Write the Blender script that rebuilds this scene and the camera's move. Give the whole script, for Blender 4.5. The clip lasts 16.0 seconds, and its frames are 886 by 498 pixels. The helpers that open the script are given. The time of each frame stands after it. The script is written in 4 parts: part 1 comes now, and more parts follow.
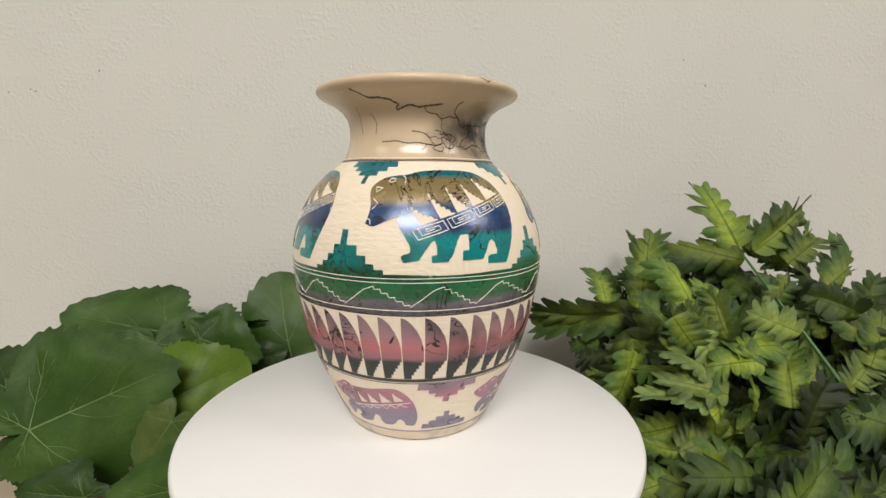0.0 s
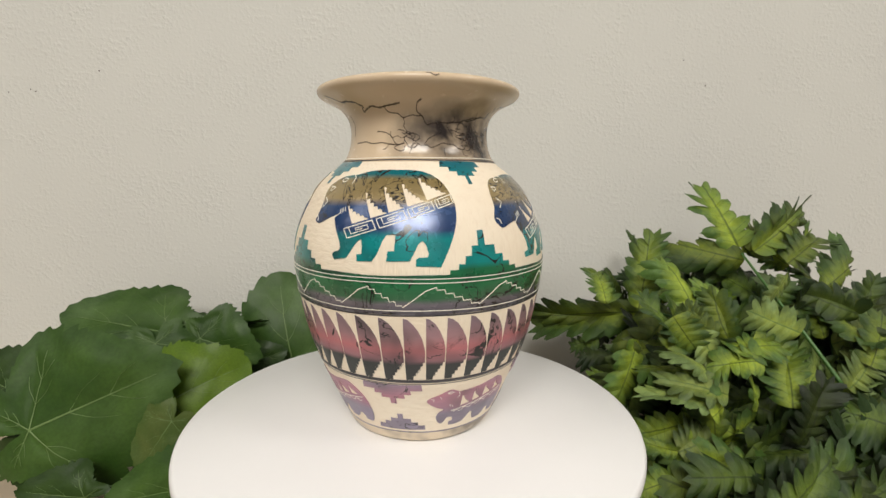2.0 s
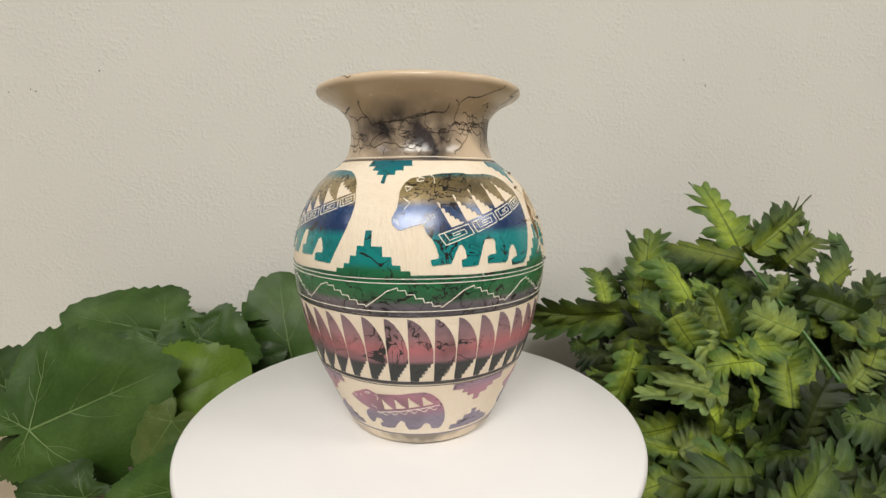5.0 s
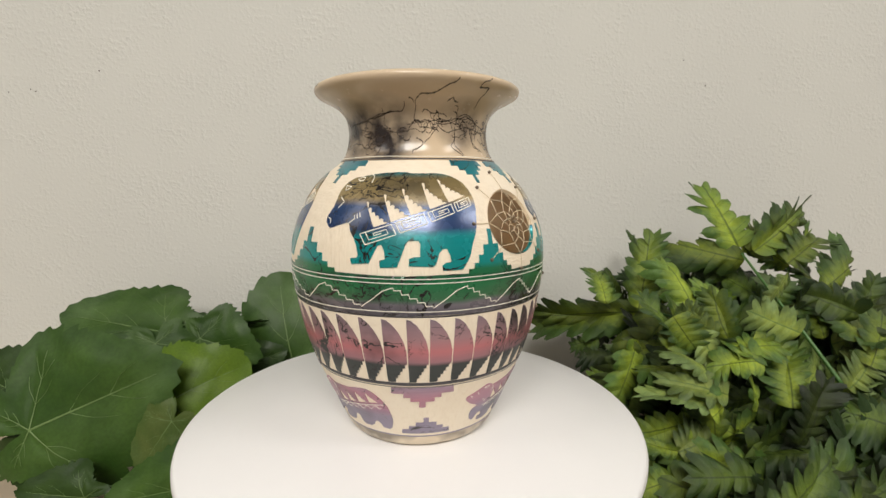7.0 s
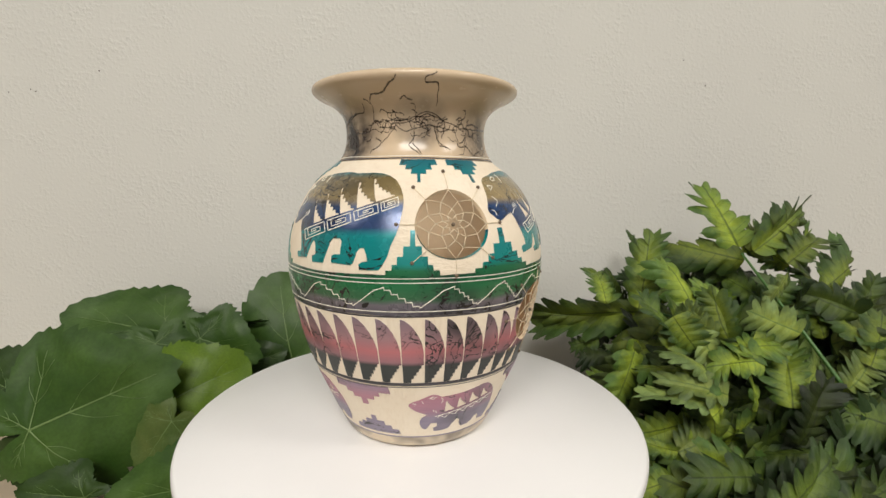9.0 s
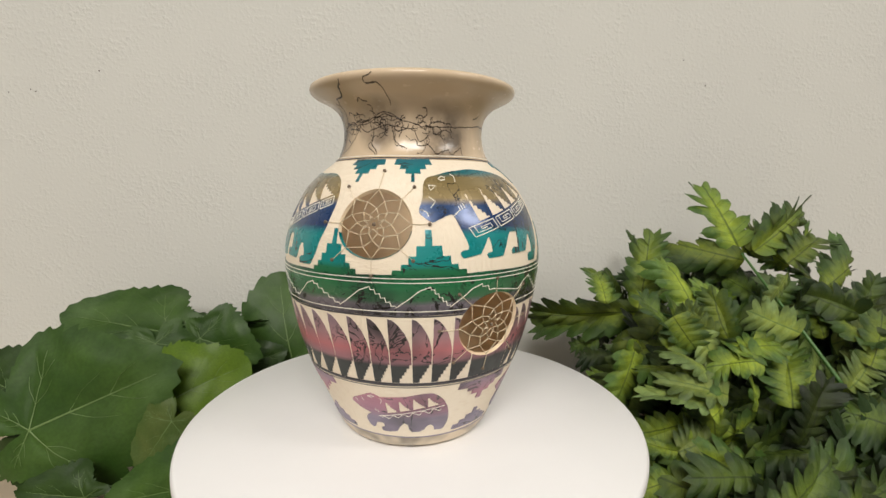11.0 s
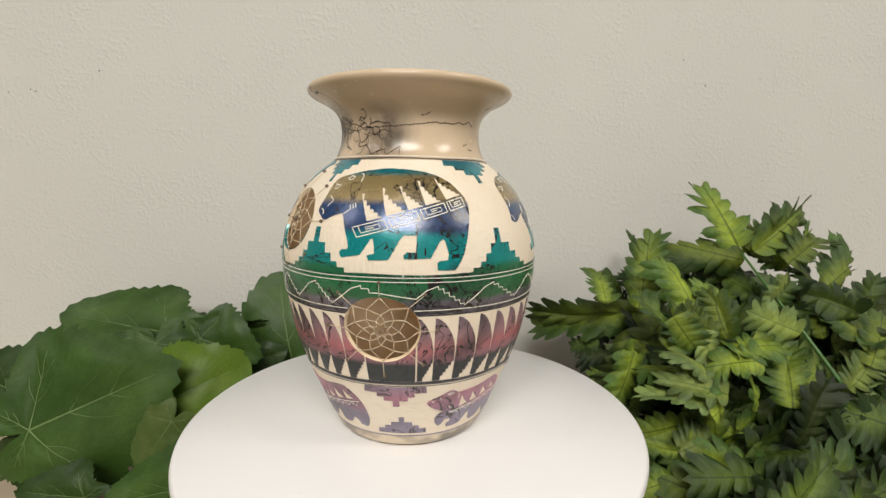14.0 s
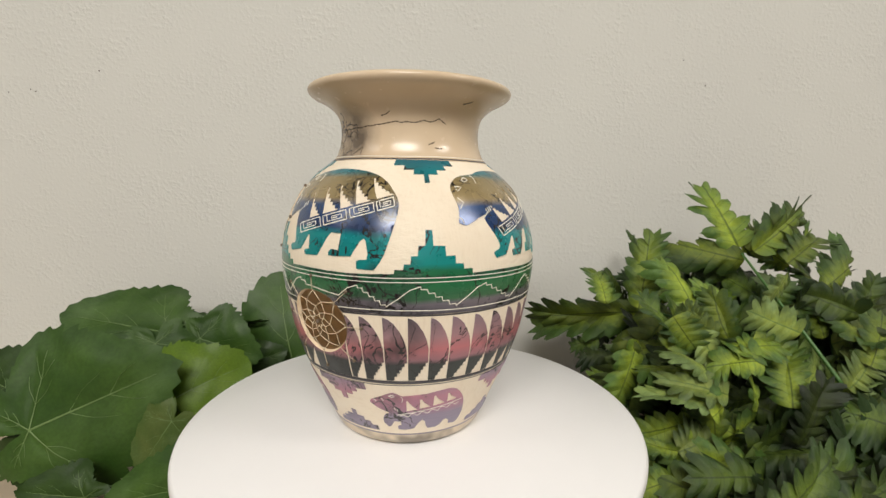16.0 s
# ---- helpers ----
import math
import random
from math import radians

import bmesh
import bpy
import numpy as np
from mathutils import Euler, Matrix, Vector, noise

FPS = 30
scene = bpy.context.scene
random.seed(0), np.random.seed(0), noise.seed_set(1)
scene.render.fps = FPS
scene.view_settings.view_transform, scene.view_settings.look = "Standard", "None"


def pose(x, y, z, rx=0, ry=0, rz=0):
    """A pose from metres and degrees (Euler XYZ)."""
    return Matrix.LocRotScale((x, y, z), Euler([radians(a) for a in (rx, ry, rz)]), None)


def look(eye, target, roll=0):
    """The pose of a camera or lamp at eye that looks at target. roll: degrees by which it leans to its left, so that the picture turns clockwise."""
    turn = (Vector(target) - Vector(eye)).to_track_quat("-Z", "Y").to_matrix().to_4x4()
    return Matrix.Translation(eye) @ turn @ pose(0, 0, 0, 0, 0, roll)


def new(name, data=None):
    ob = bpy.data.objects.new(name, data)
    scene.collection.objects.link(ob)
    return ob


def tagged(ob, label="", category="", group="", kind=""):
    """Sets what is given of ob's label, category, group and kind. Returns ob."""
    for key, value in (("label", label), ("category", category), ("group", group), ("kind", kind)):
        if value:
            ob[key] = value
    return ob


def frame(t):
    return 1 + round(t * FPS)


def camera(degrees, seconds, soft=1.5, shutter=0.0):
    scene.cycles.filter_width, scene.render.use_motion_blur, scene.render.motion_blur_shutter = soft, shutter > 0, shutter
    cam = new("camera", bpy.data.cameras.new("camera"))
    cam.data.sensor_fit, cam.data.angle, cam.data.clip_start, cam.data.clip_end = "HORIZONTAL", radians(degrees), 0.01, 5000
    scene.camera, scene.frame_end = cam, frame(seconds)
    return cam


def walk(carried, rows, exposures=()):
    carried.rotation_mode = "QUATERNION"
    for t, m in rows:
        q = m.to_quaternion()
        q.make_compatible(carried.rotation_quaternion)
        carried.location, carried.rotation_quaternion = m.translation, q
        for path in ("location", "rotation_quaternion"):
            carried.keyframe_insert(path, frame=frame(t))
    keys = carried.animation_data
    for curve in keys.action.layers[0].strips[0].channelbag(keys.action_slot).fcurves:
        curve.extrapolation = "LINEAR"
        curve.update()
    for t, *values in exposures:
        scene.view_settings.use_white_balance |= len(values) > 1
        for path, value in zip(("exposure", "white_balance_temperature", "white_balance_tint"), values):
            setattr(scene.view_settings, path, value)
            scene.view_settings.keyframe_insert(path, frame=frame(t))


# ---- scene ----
# ---- camera ----
cam = camera(86.29, 16.0)
EYE = Vector((0.0, -0.3126, 0.2366))
FORWARD = Vector((0.05872, 0.98848, -0.13953))
CAM_POSE = look(EYE, EYE + FORWARD, 0.43)
walk(cam, [(0.0, CAM_POSE), (16.0, CAM_POSE)])

SPIN = -14.58          # turntable speed, degrees per second
PLATE_TOP = 0.08       # height of the turntable's top over the table
WALL_Y = 0.22

# ---- light ----
world = bpy.data.worlds.new("world")
scene.world = world
world.use_nodes = True
world.node_tree.nodes["Background"].inputs[0].default_value = (1.0, 0.95, 0.88, 1)
world.node_tree.nodes["Background"].inputs[1].default_value = 0.02
scene.view_settings.exposure = 0.0
# ceiling panels: centre x, y, size x, size y, power, colour
PANELS = [(-0.25, -1.95, 1.4, 0.9, 79.0, (0.992, 0.948, 0.882)), (2.0, -1.1, 1.2, 0.6, 28.0, (1.0, 0.94, 0.87)), (-2.2, -0.9, 1.2, 0.6, 9.0, (1.0, 0.93, 0.87))]


# ---- materials ----
class Nodes:
    """Short hand for building a node material."""

    def __init__(self, name, rough=0.5, metal=0.0, spec=0.5):
        self.mat = bpy.data.materials.new(name)
        self.mat.use_nodes = True
        self.t = self.mat.node_tree
        self.b = self.t.nodes["Principled BSDF"]
        self.b.inputs["Roughness"].default_value = rough
        self.b.inputs["Metallic"].default_value = metal
        self.b.inputs["Specular IOR Level"].default_value = spec
        self.co = self.t.nodes.new("ShaderNodeTexCoord")

    def put(self, a, socket):
        if isinstance(a, bpy.types.NodeSocket):
            self.t.links.new(a, socket)
        else:
            socket.default_value = a

    def math(self, op, a, b=0.0, clamp=False):
        n = self.t.nodes.new("ShaderNodeMath")
        n.operation, n.use_clamp = op, clamp
        self.put(a, n.inputs[0])
        self.put(b, n.inputs[1])
        return n.outputs[0]

    def scaled(self, sx, sy, sz):
        n = self.t.nodes.new("ShaderNodeMapping")
        self.t.links.new(self.co.outputs["Object"], n.inputs["Vector"])
        n.inputs["Scale"].default_value = (sx, sy, sz)
        return n.outputs[0]

    def noise(self, scale, detail=3.0, rough=0.5, vec=None, distort=0.0):
        n = self.t.nodes.new("ShaderNodeTexNoise")
        self.t.links.new(vec if vec else self.co.outputs["Object"], n.inputs["Vector"])
        n.inputs["Scale"].default_value, n.inputs["Detail"].default_value = scale, detail
        n.inputs["Roughness"].default_value, n.inputs["Distortion"].default_value = rough, distort
        return n.outputs["Fac"]

    def ramp(self, fac, stops, mode="LINEAR"):
        n = self.t.nodes.new("ShaderNodeValToRGB")
        n.color_ramp.interpolation = mode
        e = n.color_ramp.elements
        while len(e) < len(stops):
            e.new(0.5)
        for k, (p, c) in enumerate(stops):
            e[k].position = p
            e[k].color = (*c, 1) if isinstance(c, tuple) else (c, c, c, 1)
        self.put(fac, n.inputs[0])
        return n.outputs[0]

    def mix(self, fac, a, b, mode="MIX"):
        n = self.t.nodes.new("ShaderNodeMix")
        n.data_type, n.blend_type = "RGBA", mode
        self.put(fac, n.inputs[0])
        self.put(a if not isinstance(a, tuple) else (*a, 1), n.inputs[6])
        self.put(b if not isinstance(b, tuple) else (*b, 1), n.inputs[7])
        return n.outputs[2]

    def bump(self, h, strength, dist):
        n = self.t.nodes.new("ShaderNodeBump")
        n.inputs["Strength"].default_value, n.inputs["Distance"].default_value = strength, dist
        self.t.links.new(h, n.inputs["Height"])
        self.t.links.new(n.outputs[0], self.b.inputs["Normal"])

    def xyz(self):
        n = self.t.nodes.new("ShaderNodeSeparateXYZ")
        self.t.links.new(self.co.outputs["Object"], n.inputs[0])
        return n.outputs

    def random(self):
        return self.t.nodes.new("ShaderNodeObjectInfo").outputs["Random"]

    def colour(self, c):
        self.put(c if not isinstance(c, tuple) else (*c, 1), self.b.inputs["Base Color"])
        return self.mat


def hair_lines(n, scale, width, cover):
    """Fine meandering smoke-fired hair marks: 1 on a mark, 0 off it."""
    a = n.noise(scale, 4, 0.6, distort=1.3)
    line = n.math("LESS_THAN", n.math("ABSOLUTE", n.math("SUBTRACT", a, 0.5)), width)
    where = n.ramp(n.noise(22, 2, 0.5), [(cover, 0.0), (cover + 0.06, 1.0)])
    return n.math("MULTIPLY", line, where)


# sides of the vase where the hair was laid thickly: direction in degrees, reach in metres, amount
SMOKED = [(222, 0.034, 1.0), (84, 0.026, 0.6), (56, 0.018, 0.55), (-38, 0.022, 0.6), (143, 0.02, 0.5)]


def smoked_sides(n):
    x, y, z = n.xyz()
    total = 0.0
    for a, reach, amount in SMOKED:
        dx = n.math("SUBTRACT", x, 0.077 * math.sin(math.radians(a)))
        dy = n.math("ADD", y, 0.077 * math.cos(math.radians(a)))
        d = n.math("SQRT", n.math("ADD", n.math("MULTIPLY", dx, dx), n.math("MULTIPLY", dy, dy)))
        near = n.math("SUBTRACT", 1.0, n.math("DIVIDE", d, reach), True)
        total = n.math("ADD", n.math("MULTIPLY", near, amount), total)
    return total


def banded_paint(name, lo, hi, stops, rough=0.3, metal=0.25, cover=0.48, wear=0.25, coat=0.7, smoky=0.56):
    """Airbrushed paint in soft bands by height (metres above the base)."""
    n = Nodes(name, rough, metal)
    n.b.inputs["Coat Weight"].default_value, n.b.inputs["Coat Roughness"].default_value = coat, rough - 0.02
    z = n.xyz()[2]
    wob = n.math("MULTIPLY", n.math("SUBTRACT", n.noise(35, 2), 0.5), 0.004)
    f = n.math("DIVIDE", n.math("SUBTRACT", n.math("ADD", z, wob), lo), hi - lo, True)
    c = n.ramp(f, stops)
    streak = n.noise(1, 3, 0.6, n.scaled(60, 60, 900))
    c = n.mix(n.math("MULTIPLY", n.ramp(streak, [(0.35, 0.0), (0.7, 1.0)]), wear), c, (0.75, 0.72, 0.62), "OVERLAY")
    soot = n.ramp(n.noise(17, 3, 0.6), [(smoky, 0.0), (smoky + 0.2, 0.85)])
    thick = smoked_sides(n)
    soot = n.math("MAXIMUM", soot, n.math("MULTIPLY", thick, n.ramp(n.noise(40, 3, 0.6), [(0.40, 0.0), (0.66, 1.3)]), True))
    c = n.mix(soot, c, (0.02, 0.02, 0.022))
    web = n.math("LESS_THAN", n.math("ABSOLUTE", n.math("SUBTRACT", n.noise(52, 3, 0.55, distort=1.0), 0.5)), n.math("MULTIPLY", n.ramp(thick, [(0.08, 0.0), (0.45, 1.0)]), 0.016))
    c = n.mix(web, c, (0.012, 0.01, 0.01))
    c = n.mix(hair_lines(n, 30, 0.0085, cover - 0.07), c, (0.012, 0.01, 0.01))
    n.put(n.ramp(n.noise(120, 3), [(0.3, rough - 0.06), (0.7, rough + 0.1)]), n.b.inputs["Roughness"])
    n.bump(n.noise(420, 2), 0.15, 0.0004)
    return n.colour(c)


def plain(name, c, rough=0.5, metal=0.0, vary=0.12, scale=60, bump=0.2, dist=0.0005):
    n = Nodes(name, rough, metal)
    k = n.ramp(n.noise(scale, 4, 0.6), [(0.3, 1 - vary), (0.7, 1 + vary * 0.4)])
    n.bump(n.noise(scale * 6, 3), bump, dist)
    return n.colour(n.mix(1.0, c, k, "MULTIPLY"))


def carved_clay():
    n = Nodes("carved_clay", 0.75, 0.0, 0.25)
    fine = n.noise(1, 3, 0.6, n.scaled(500, 500, 60))
    fine2 = n.noise(1, 3, 0.6, n.scaled(150, 150, 420))
    pick = n.ramp(n.noise(14, 1), [(0.45, 0.0), (0.55, 1.0)])
    h = n.mix(pick, fine, fine2)
    big = n.noise(25, 3)
    c = n.mix(n.ramp(big, [(0.3, 0.0), (0.75, 1.0)]), (0.82, 0.71, 0.56), (0.86, 0.77, 0.63))
    c = n.mix(n.ramp(h, [(0.3, 0.18), (0.5, 0.0)]), c, (0.62, 0.47, 0.32))
    n.bump(h, 0.65, 0.0011)
    return n.colour(c)


def polished_clay():
    n = Nodes("polished_clay", 0.3, 0.0, 0.5)
    x, y, z = n.xyz()
    big = n.noise(18, 3)
    c = n.mix(n.ramp(big, [(0.3, 0.0), (0.7, 1.0)]), (0.60, 0.465, 0.315), (0.68, 0.54, 0.385))
    # smoke smudge on one side of the neck and along the foot
    for centre, reach, amount in (((0.043, -0.011, 0.180), 0.027, 1.0), ((0.0335, -0.0285, 0.1845), 0.021, 1.0), ((0.033, -0.031, 0.188), 0.014, 0.3), ((0.020, -0.039, 0.179), 0.020, 0.6), ((0.017, -0.042, 0.184), 0.012, 0.3), ((0.031, 0.031, 0.188), 0.018, 0.75), ((-0.002, 0.044, 0.180), 0.023, 0.8)):
        d = n.t.nodes.new("ShaderNodeVectorMath")
        d.operation = "DISTANCE"
        n.t.links.new(n.co.outputs["Object"], d.inputs[0])
        d.inputs[1].default_value = centre
        near = n.math("SUBTRACT", 1.0, n.math("DIVIDE", d.outputs["Value"], reach), True)
        smoke = n.math("MULTIPLY", near, n.ramp(n.noise(60, 3, 0.55), [(0.30, 0.35), (0.66, 1.8)]), True)
        c = n.mix(n.math("MULTIPLY", smoke, amount), c, (0.025, 0.02, 0.02))
    c = n.mix(n.ramp(n.noise(11, 2), [(0.55, 0.0), (0.8, 0.15)]), c, (0.25, 0.2, 0.17))
    n.put(n.ramp(n.noise(200, 3), [(0.3, 0.16), (0.7, 0.28)]), n.b.inputs["Roughness"])
    n.bump(n.noise(300, 3), 0.1, 0.0003)
    return n.colour(c)


def foot_clay():
    """Pale burnished foot with a few smoke smudges."""
    n = Nodes("foot_clay", 0.4, 0.0, 0.4)
    c = n.mix(n.ramp(n.noise(22, 3), [(0.3, 0.0), (0.7, 1.0)]), (0.66, 0.54, 0.39), (0.76, 0.65, 0.50))
    smudge = n.ramp(n.noise(24, 3, 0.6), [(0.50, 0.0), (0.62, 0.75)])
    c = n.mix(smudge, c, (0.10, 0.085, 0.075))
    n.bump(n.noise(300, 3), 0.1, 0.0003)
    return n.colour(c)


def wall_paint():
    n = Nodes("wall_paint", 0.6, 0.0, 0.3)
    peel = n.ramp(n.noise(250, 1.0, 0.5), [(0.42, 0.0), (0.76, 1.0)], "EASE")
    patch = n.ramp(n.noise(30, 2), [(0.36, 0.2), (0.66, 1.0)])
    h = n.math("ADD", n.math("MULTIPLY", peel, patch), n.math("MULTIPLY", n.noise(520, 2), 0.25))
    n.bump(h, 0.5, 0.0009)
    big = n.ramp(n.noise(4, 3), [(0.3, 0.0), (0.7, 1.0)])
    return n.colour(n.mix(big, (0.63, 0.625, 0.585), (0.66, 0.655, 0.61)))


def leaf_paint(name, mid, edge, rib, least=0.55, rough=0.5):
    """Printed fabric leaf, unit length along x: paler towards the midrib."""
    n = Nodes(name, rough, 0.0, 0.35)
    x, y, z = n.xyz()
    off = n.math("ABSOLUTE", y)
    g = n.ramp(n.math("ADD", off, n.math("MULTIPLY", n.math("SUBTRACT", n.noise(14, 3), 0.5), 0.22)), [(0.0, 0.0), (0.21, 1.0)])
    c = n.mix(g, mid, edge)
    tip = n.ramp(x, [(0.6, 0.0), (1.0, 0.7)])
    c = n.mix(tip, c, edge)
    c = n.mix(n.ramp(n.noise(6, 3, 0.6), [(0.45, 0.0), (0.78, 0.45)]), c, tuple(min(1, v * 2.4 + 0.02) for v in edge))
    side = n.math("ABSOLUTE", n.math("COSINE", n.math("MULTIPLY", n.math("SUBTRACT", n.math("SUBTRACT", x, 0.02), n.math("MULTIPLY", off, 0.55)), 23.65)))
    short = n.math("LESS_THAN", off, 0.16)
    c = n.mix(n.math("MULTIPLY", n.math("MULTIPLY", n.math("LESS_THAN", side, 0.10), short), 0.4), c, rib)
    c = n.mix(n.math("MULTIPLY", n.math("LESS_THAN", off, 0.010), 0.6), c, rib)
    v = n.ramp(n.random(), [(0.0, least), (1.0, 1.35)])
    c = n.mix(1.0, c, v, "MULTIPLY")
    n.bump(n.noise(60, 3), 0.25, 0.01)
    return n.colour(c)


def ivy_paint(name, c0, c1, pale=0.1):
    n = Nodes(name, 0.48, 0.0, 0.28)
    k = n.ramp(n.noise(2.2, 3, 0.5), [(0.3, 0.0), (0.75, 1.0)])
    c = n.mix(k, c0, c1)
    c = n.mix(1.0, c, n.ramp(n.noise(45, 3), [(0.3, 0.86), (0.7, 1.12)]), "MULTIPLY")
    # pale patches paint the leaf's soft sheen into the colour
    sheen_tint = n.math("MULTIPLY", n.ramp(n.noise(1.7, 3, 0.6, distort=0.6), [(0.48, 0.0), (0.74, pale)]), n.ramp(n.noise(30, 3, 0.6, n.scaled(1, 4, 1)), [(0.3, 0.5), (0.7, 1.0)]))
    c = n.mix(sheen_tint, c, tuple(min(1, v * 1.6 + 0.05) for v in c1))
    n.bump(n.noise(7, 2, 0.5), 0.25, 0.0015)
    return n.colour(c)


CLAY, NECK, FOOT = carved_clay(), polished_clay(), foot_clay()
INSIDE = plain("raw_clay_inside", (0.86, 0.69, 0.48), 0.85, 0, 0.08, 40)
SCRATCH = plain("scratched_line", (0.88, 0.84, 0.73), 0.7, 0, 0.1, 300, 0.1)
BEAR_PAINT = banded_paint("bear_paint", 0.110, 0.166,
    [(0.0, (0.0, 0.25, 0.25)), (0.33, (0.0, 0.26, 0.28)), (0.40, (0.008, 0.035, 0.13)), (0.60, (0.01, 0.05, 0.16)),
     (0.67, (0.33, 0.25, 0.12)), (0.86, (0.25, 0.19, 0.08)), (0.91, (0.0, 0.16, 0.20)), (1.0, (0.0, 0.17, 0.24))], 0.24, 0.3)
STEP_PAINT = banded_paint("stepped_paint", 0.108, 0.134,
    [(0.0, (0.012, 0.13, 0.045)), (0.17, (0.012, 0.16, 0.07)), (0.30, (0.0, 0.25, 0.24)), (0.7, (0.0, 0.24, 0.25)), (1.0, (0.0, 0.15, 0.19))], 0.28)
PENDANT_PAINT = banded_paint("pendant_paint", 0.154, 0.17, [(0.0, (0.0, 0.10, 0.13)), (0.5, (0.0, 0.22, 0.27)), (1.0, (0.01, 0.12, 0.18))], 0.3)
GREEN_PAINT = banded_paint("green_band_paint", 0.088, 0.111,
    [(0.0, (0.07, 0.065, 0.085)), (0.30, (0.16, 0.145, 0.175)), (0.42, (0.04, 0.14, 0.065)), (0.75, (0.018, 0.16, 0.062)), (1.0, (0.008, 0.075, 0.04))], 0.27, 0.2, 0.46)
QUILL_PAINT = banded_paint("feather_paint", 0.048, 0.088,
    [(0.0, (0.018, 0.022, 0.02)), (0.30, (0.025, 0.03, 0.027)), (0.36, (0.30, 0.14, 0.165)), (0.52, (0.46, 0.15, 0.165)), (0.70, (0.34, 0.19, 0.21)), (1.0, (0.20, 0.155, 0.19))], 0.42, 0.05, 0.47, 0.12, 0.12, 0.5)
SMALL_PAINT = banded_paint("lower_bear_paint", 0.010, 0.046,
    [(0.0, (0.21, 0.18, 0.26)), (0.38, (0.22, 0.18, 0.26)), (0.52, (0.32, 0.15, 0.22)), (0.78, (0.38, 0.15, 0.21)), (1.0, (0.25, 0.18, 0.25))], 0.5, 0.05, 0.55, 0.35)
RING_PAINT = plain("dark_ring_paint", (0.06, 0.055, 0.06), 0.4, 0.1, 0.3, 80)
SOOT = plain("hair_mark", (0.055, 0.033, 0.022), 0.3, 0, 0.3, 200)
SOOT.node_tree.nodes["Principled BSDF"].inputs["Alpha"].default_value = 0.7
THREAD = plain("waxed_thread", (0.76, 0.64, 0.46), 0.6, 0, 0.2, 500)
PIN = plain("dark_bead", (0.16, 0.115, 0.075), 0.5, 0, 0.2, 300)
WHITE = plain("white_plastic", (0.825, 0.82, 0.825), 0.35, 0, 0.02, 12, 0.04)
GREY = plain("grey_plastic", (0.35, 0.35, 0.35), 0.5, 0, 0.05, 30)
WALL = wall_paint()
FAR_WALL = plain("far_wall_paint", (0.30, 0.29, 0.27), 0.8, 0, 0.06, 4)
PAPER = plain("ceiling_paint", (0.62, 0.61, 0.59), 0.8, 0, 0.05, 5)
CARPET = plain("floor_carpet", (0.15, 0.14, 0.13), 0.95, 0, 0.2, 30)
WOOD = plain("tan_laminate", (0.38, 0.31, 0.22), 0.5, 0, 0.15, 9)
IVY = [ivy_paint("ivy_green", (0.018, 0.050, 0.006), (0.054, 0.108, 0.018), 0.4), ivy_paint("ivy_dark", (0.012, 0.033, 0.004), (0.028, 0.060, 0.008)),
       ivy_paint("ivy_bright", (0.065, 0.125, 0.006), (0.11, 0.18, 0.013)), ivy_paint("ivy_grey", (0.05, 0.10, 0.05), (0.09, 0.15, 0.08)),
       ivy_paint("ivy_olive", (0.05, 0.09, 0.018), (0.09, 0.12, 0.03))]
IVY_VEIN = plain("ivy_vein", (0.12, 0.19, 0.055), 0.5, 0, 0.15, 60)
# the second print is dark, with the bush's inner shade put into its colour
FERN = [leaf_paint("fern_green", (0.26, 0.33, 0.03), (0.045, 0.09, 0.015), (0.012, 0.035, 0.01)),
        leaf_paint("fern_dark_shade", (0.10, 0.15, 0.017), (0.019, 0.042, 0.008), (0.008, 0.02, 0.008), 0.3),
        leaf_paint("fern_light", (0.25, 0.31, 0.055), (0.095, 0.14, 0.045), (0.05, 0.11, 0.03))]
STEM = plain("stem_plastic", (0.06, 0.15, 0.03), 0.45, 0, 0.2, 60)
SPECK = plain("wall_speck_brown", (0.10, 0.08, 0.07), 0.8, 0, 0.2, 100)


def glow(name, c, strength):
    n = Nodes(name)
    n.b.inputs["Emission Color"].default_value = (*c, 1)
    n.b.inputs["Emission Strength"].default_value = strength
    return n.colour((0.8, 0.8, 0.8))


# ---- building blocks ----
def smooth(me, on=True):
    me.polygons.foreach_set("use_smooth", [on] * len(me.polygons))
    return me


def mesh_of(name, verts, faces, mats, index=None):
    me = bpy.data.meshes.new(name)
    me.from_pydata(verts, [], faces)
    for m in mats if isinstance(mats, (list, tuple)) else [mats]:
        me.materials.append(m)
    if index is not None:
        me.polygons.foreach_set("material_index", index)
    smooth(me)
    me.update()
    return me


def part(name, me, parent, label="", m=None):
    ob = new(name, me)
    ob.parent = parent
    if m is not None:
        ob.matrix_basis = m
    return tagged(ob, label) if label else ob


def box_bm(bm, lo, hi, bevel=0.0):
    r = bmesh.ops.create_cube(bm, size=1.0)
    for v in r["verts"]:
        v.co = Vector([lo[k] + (v.co[k] + 0.5) * (hi[k] - lo[k]) for k in range(3)])
    if bevel:
        bmesh.ops.bevel(bm, geom=list({e for v in r["verts"] for e in v.link_edges}), offset=bevel, segments=2, affect="EDGES")


def bm_mesh(name, bm, mat, flat=True):
    me = bpy.data.meshes.new(name)
    bm.to_mesh(me)
    bm.free()
    me.materials.append(mat)
    return smooth(me, not flat)


def box(name, lo, hi, mat, bevel=0.0):
    bm = bmesh.new()
    box_bm(bm, lo, hi, bevel)
    return bm_mesh(name, bm, mat)


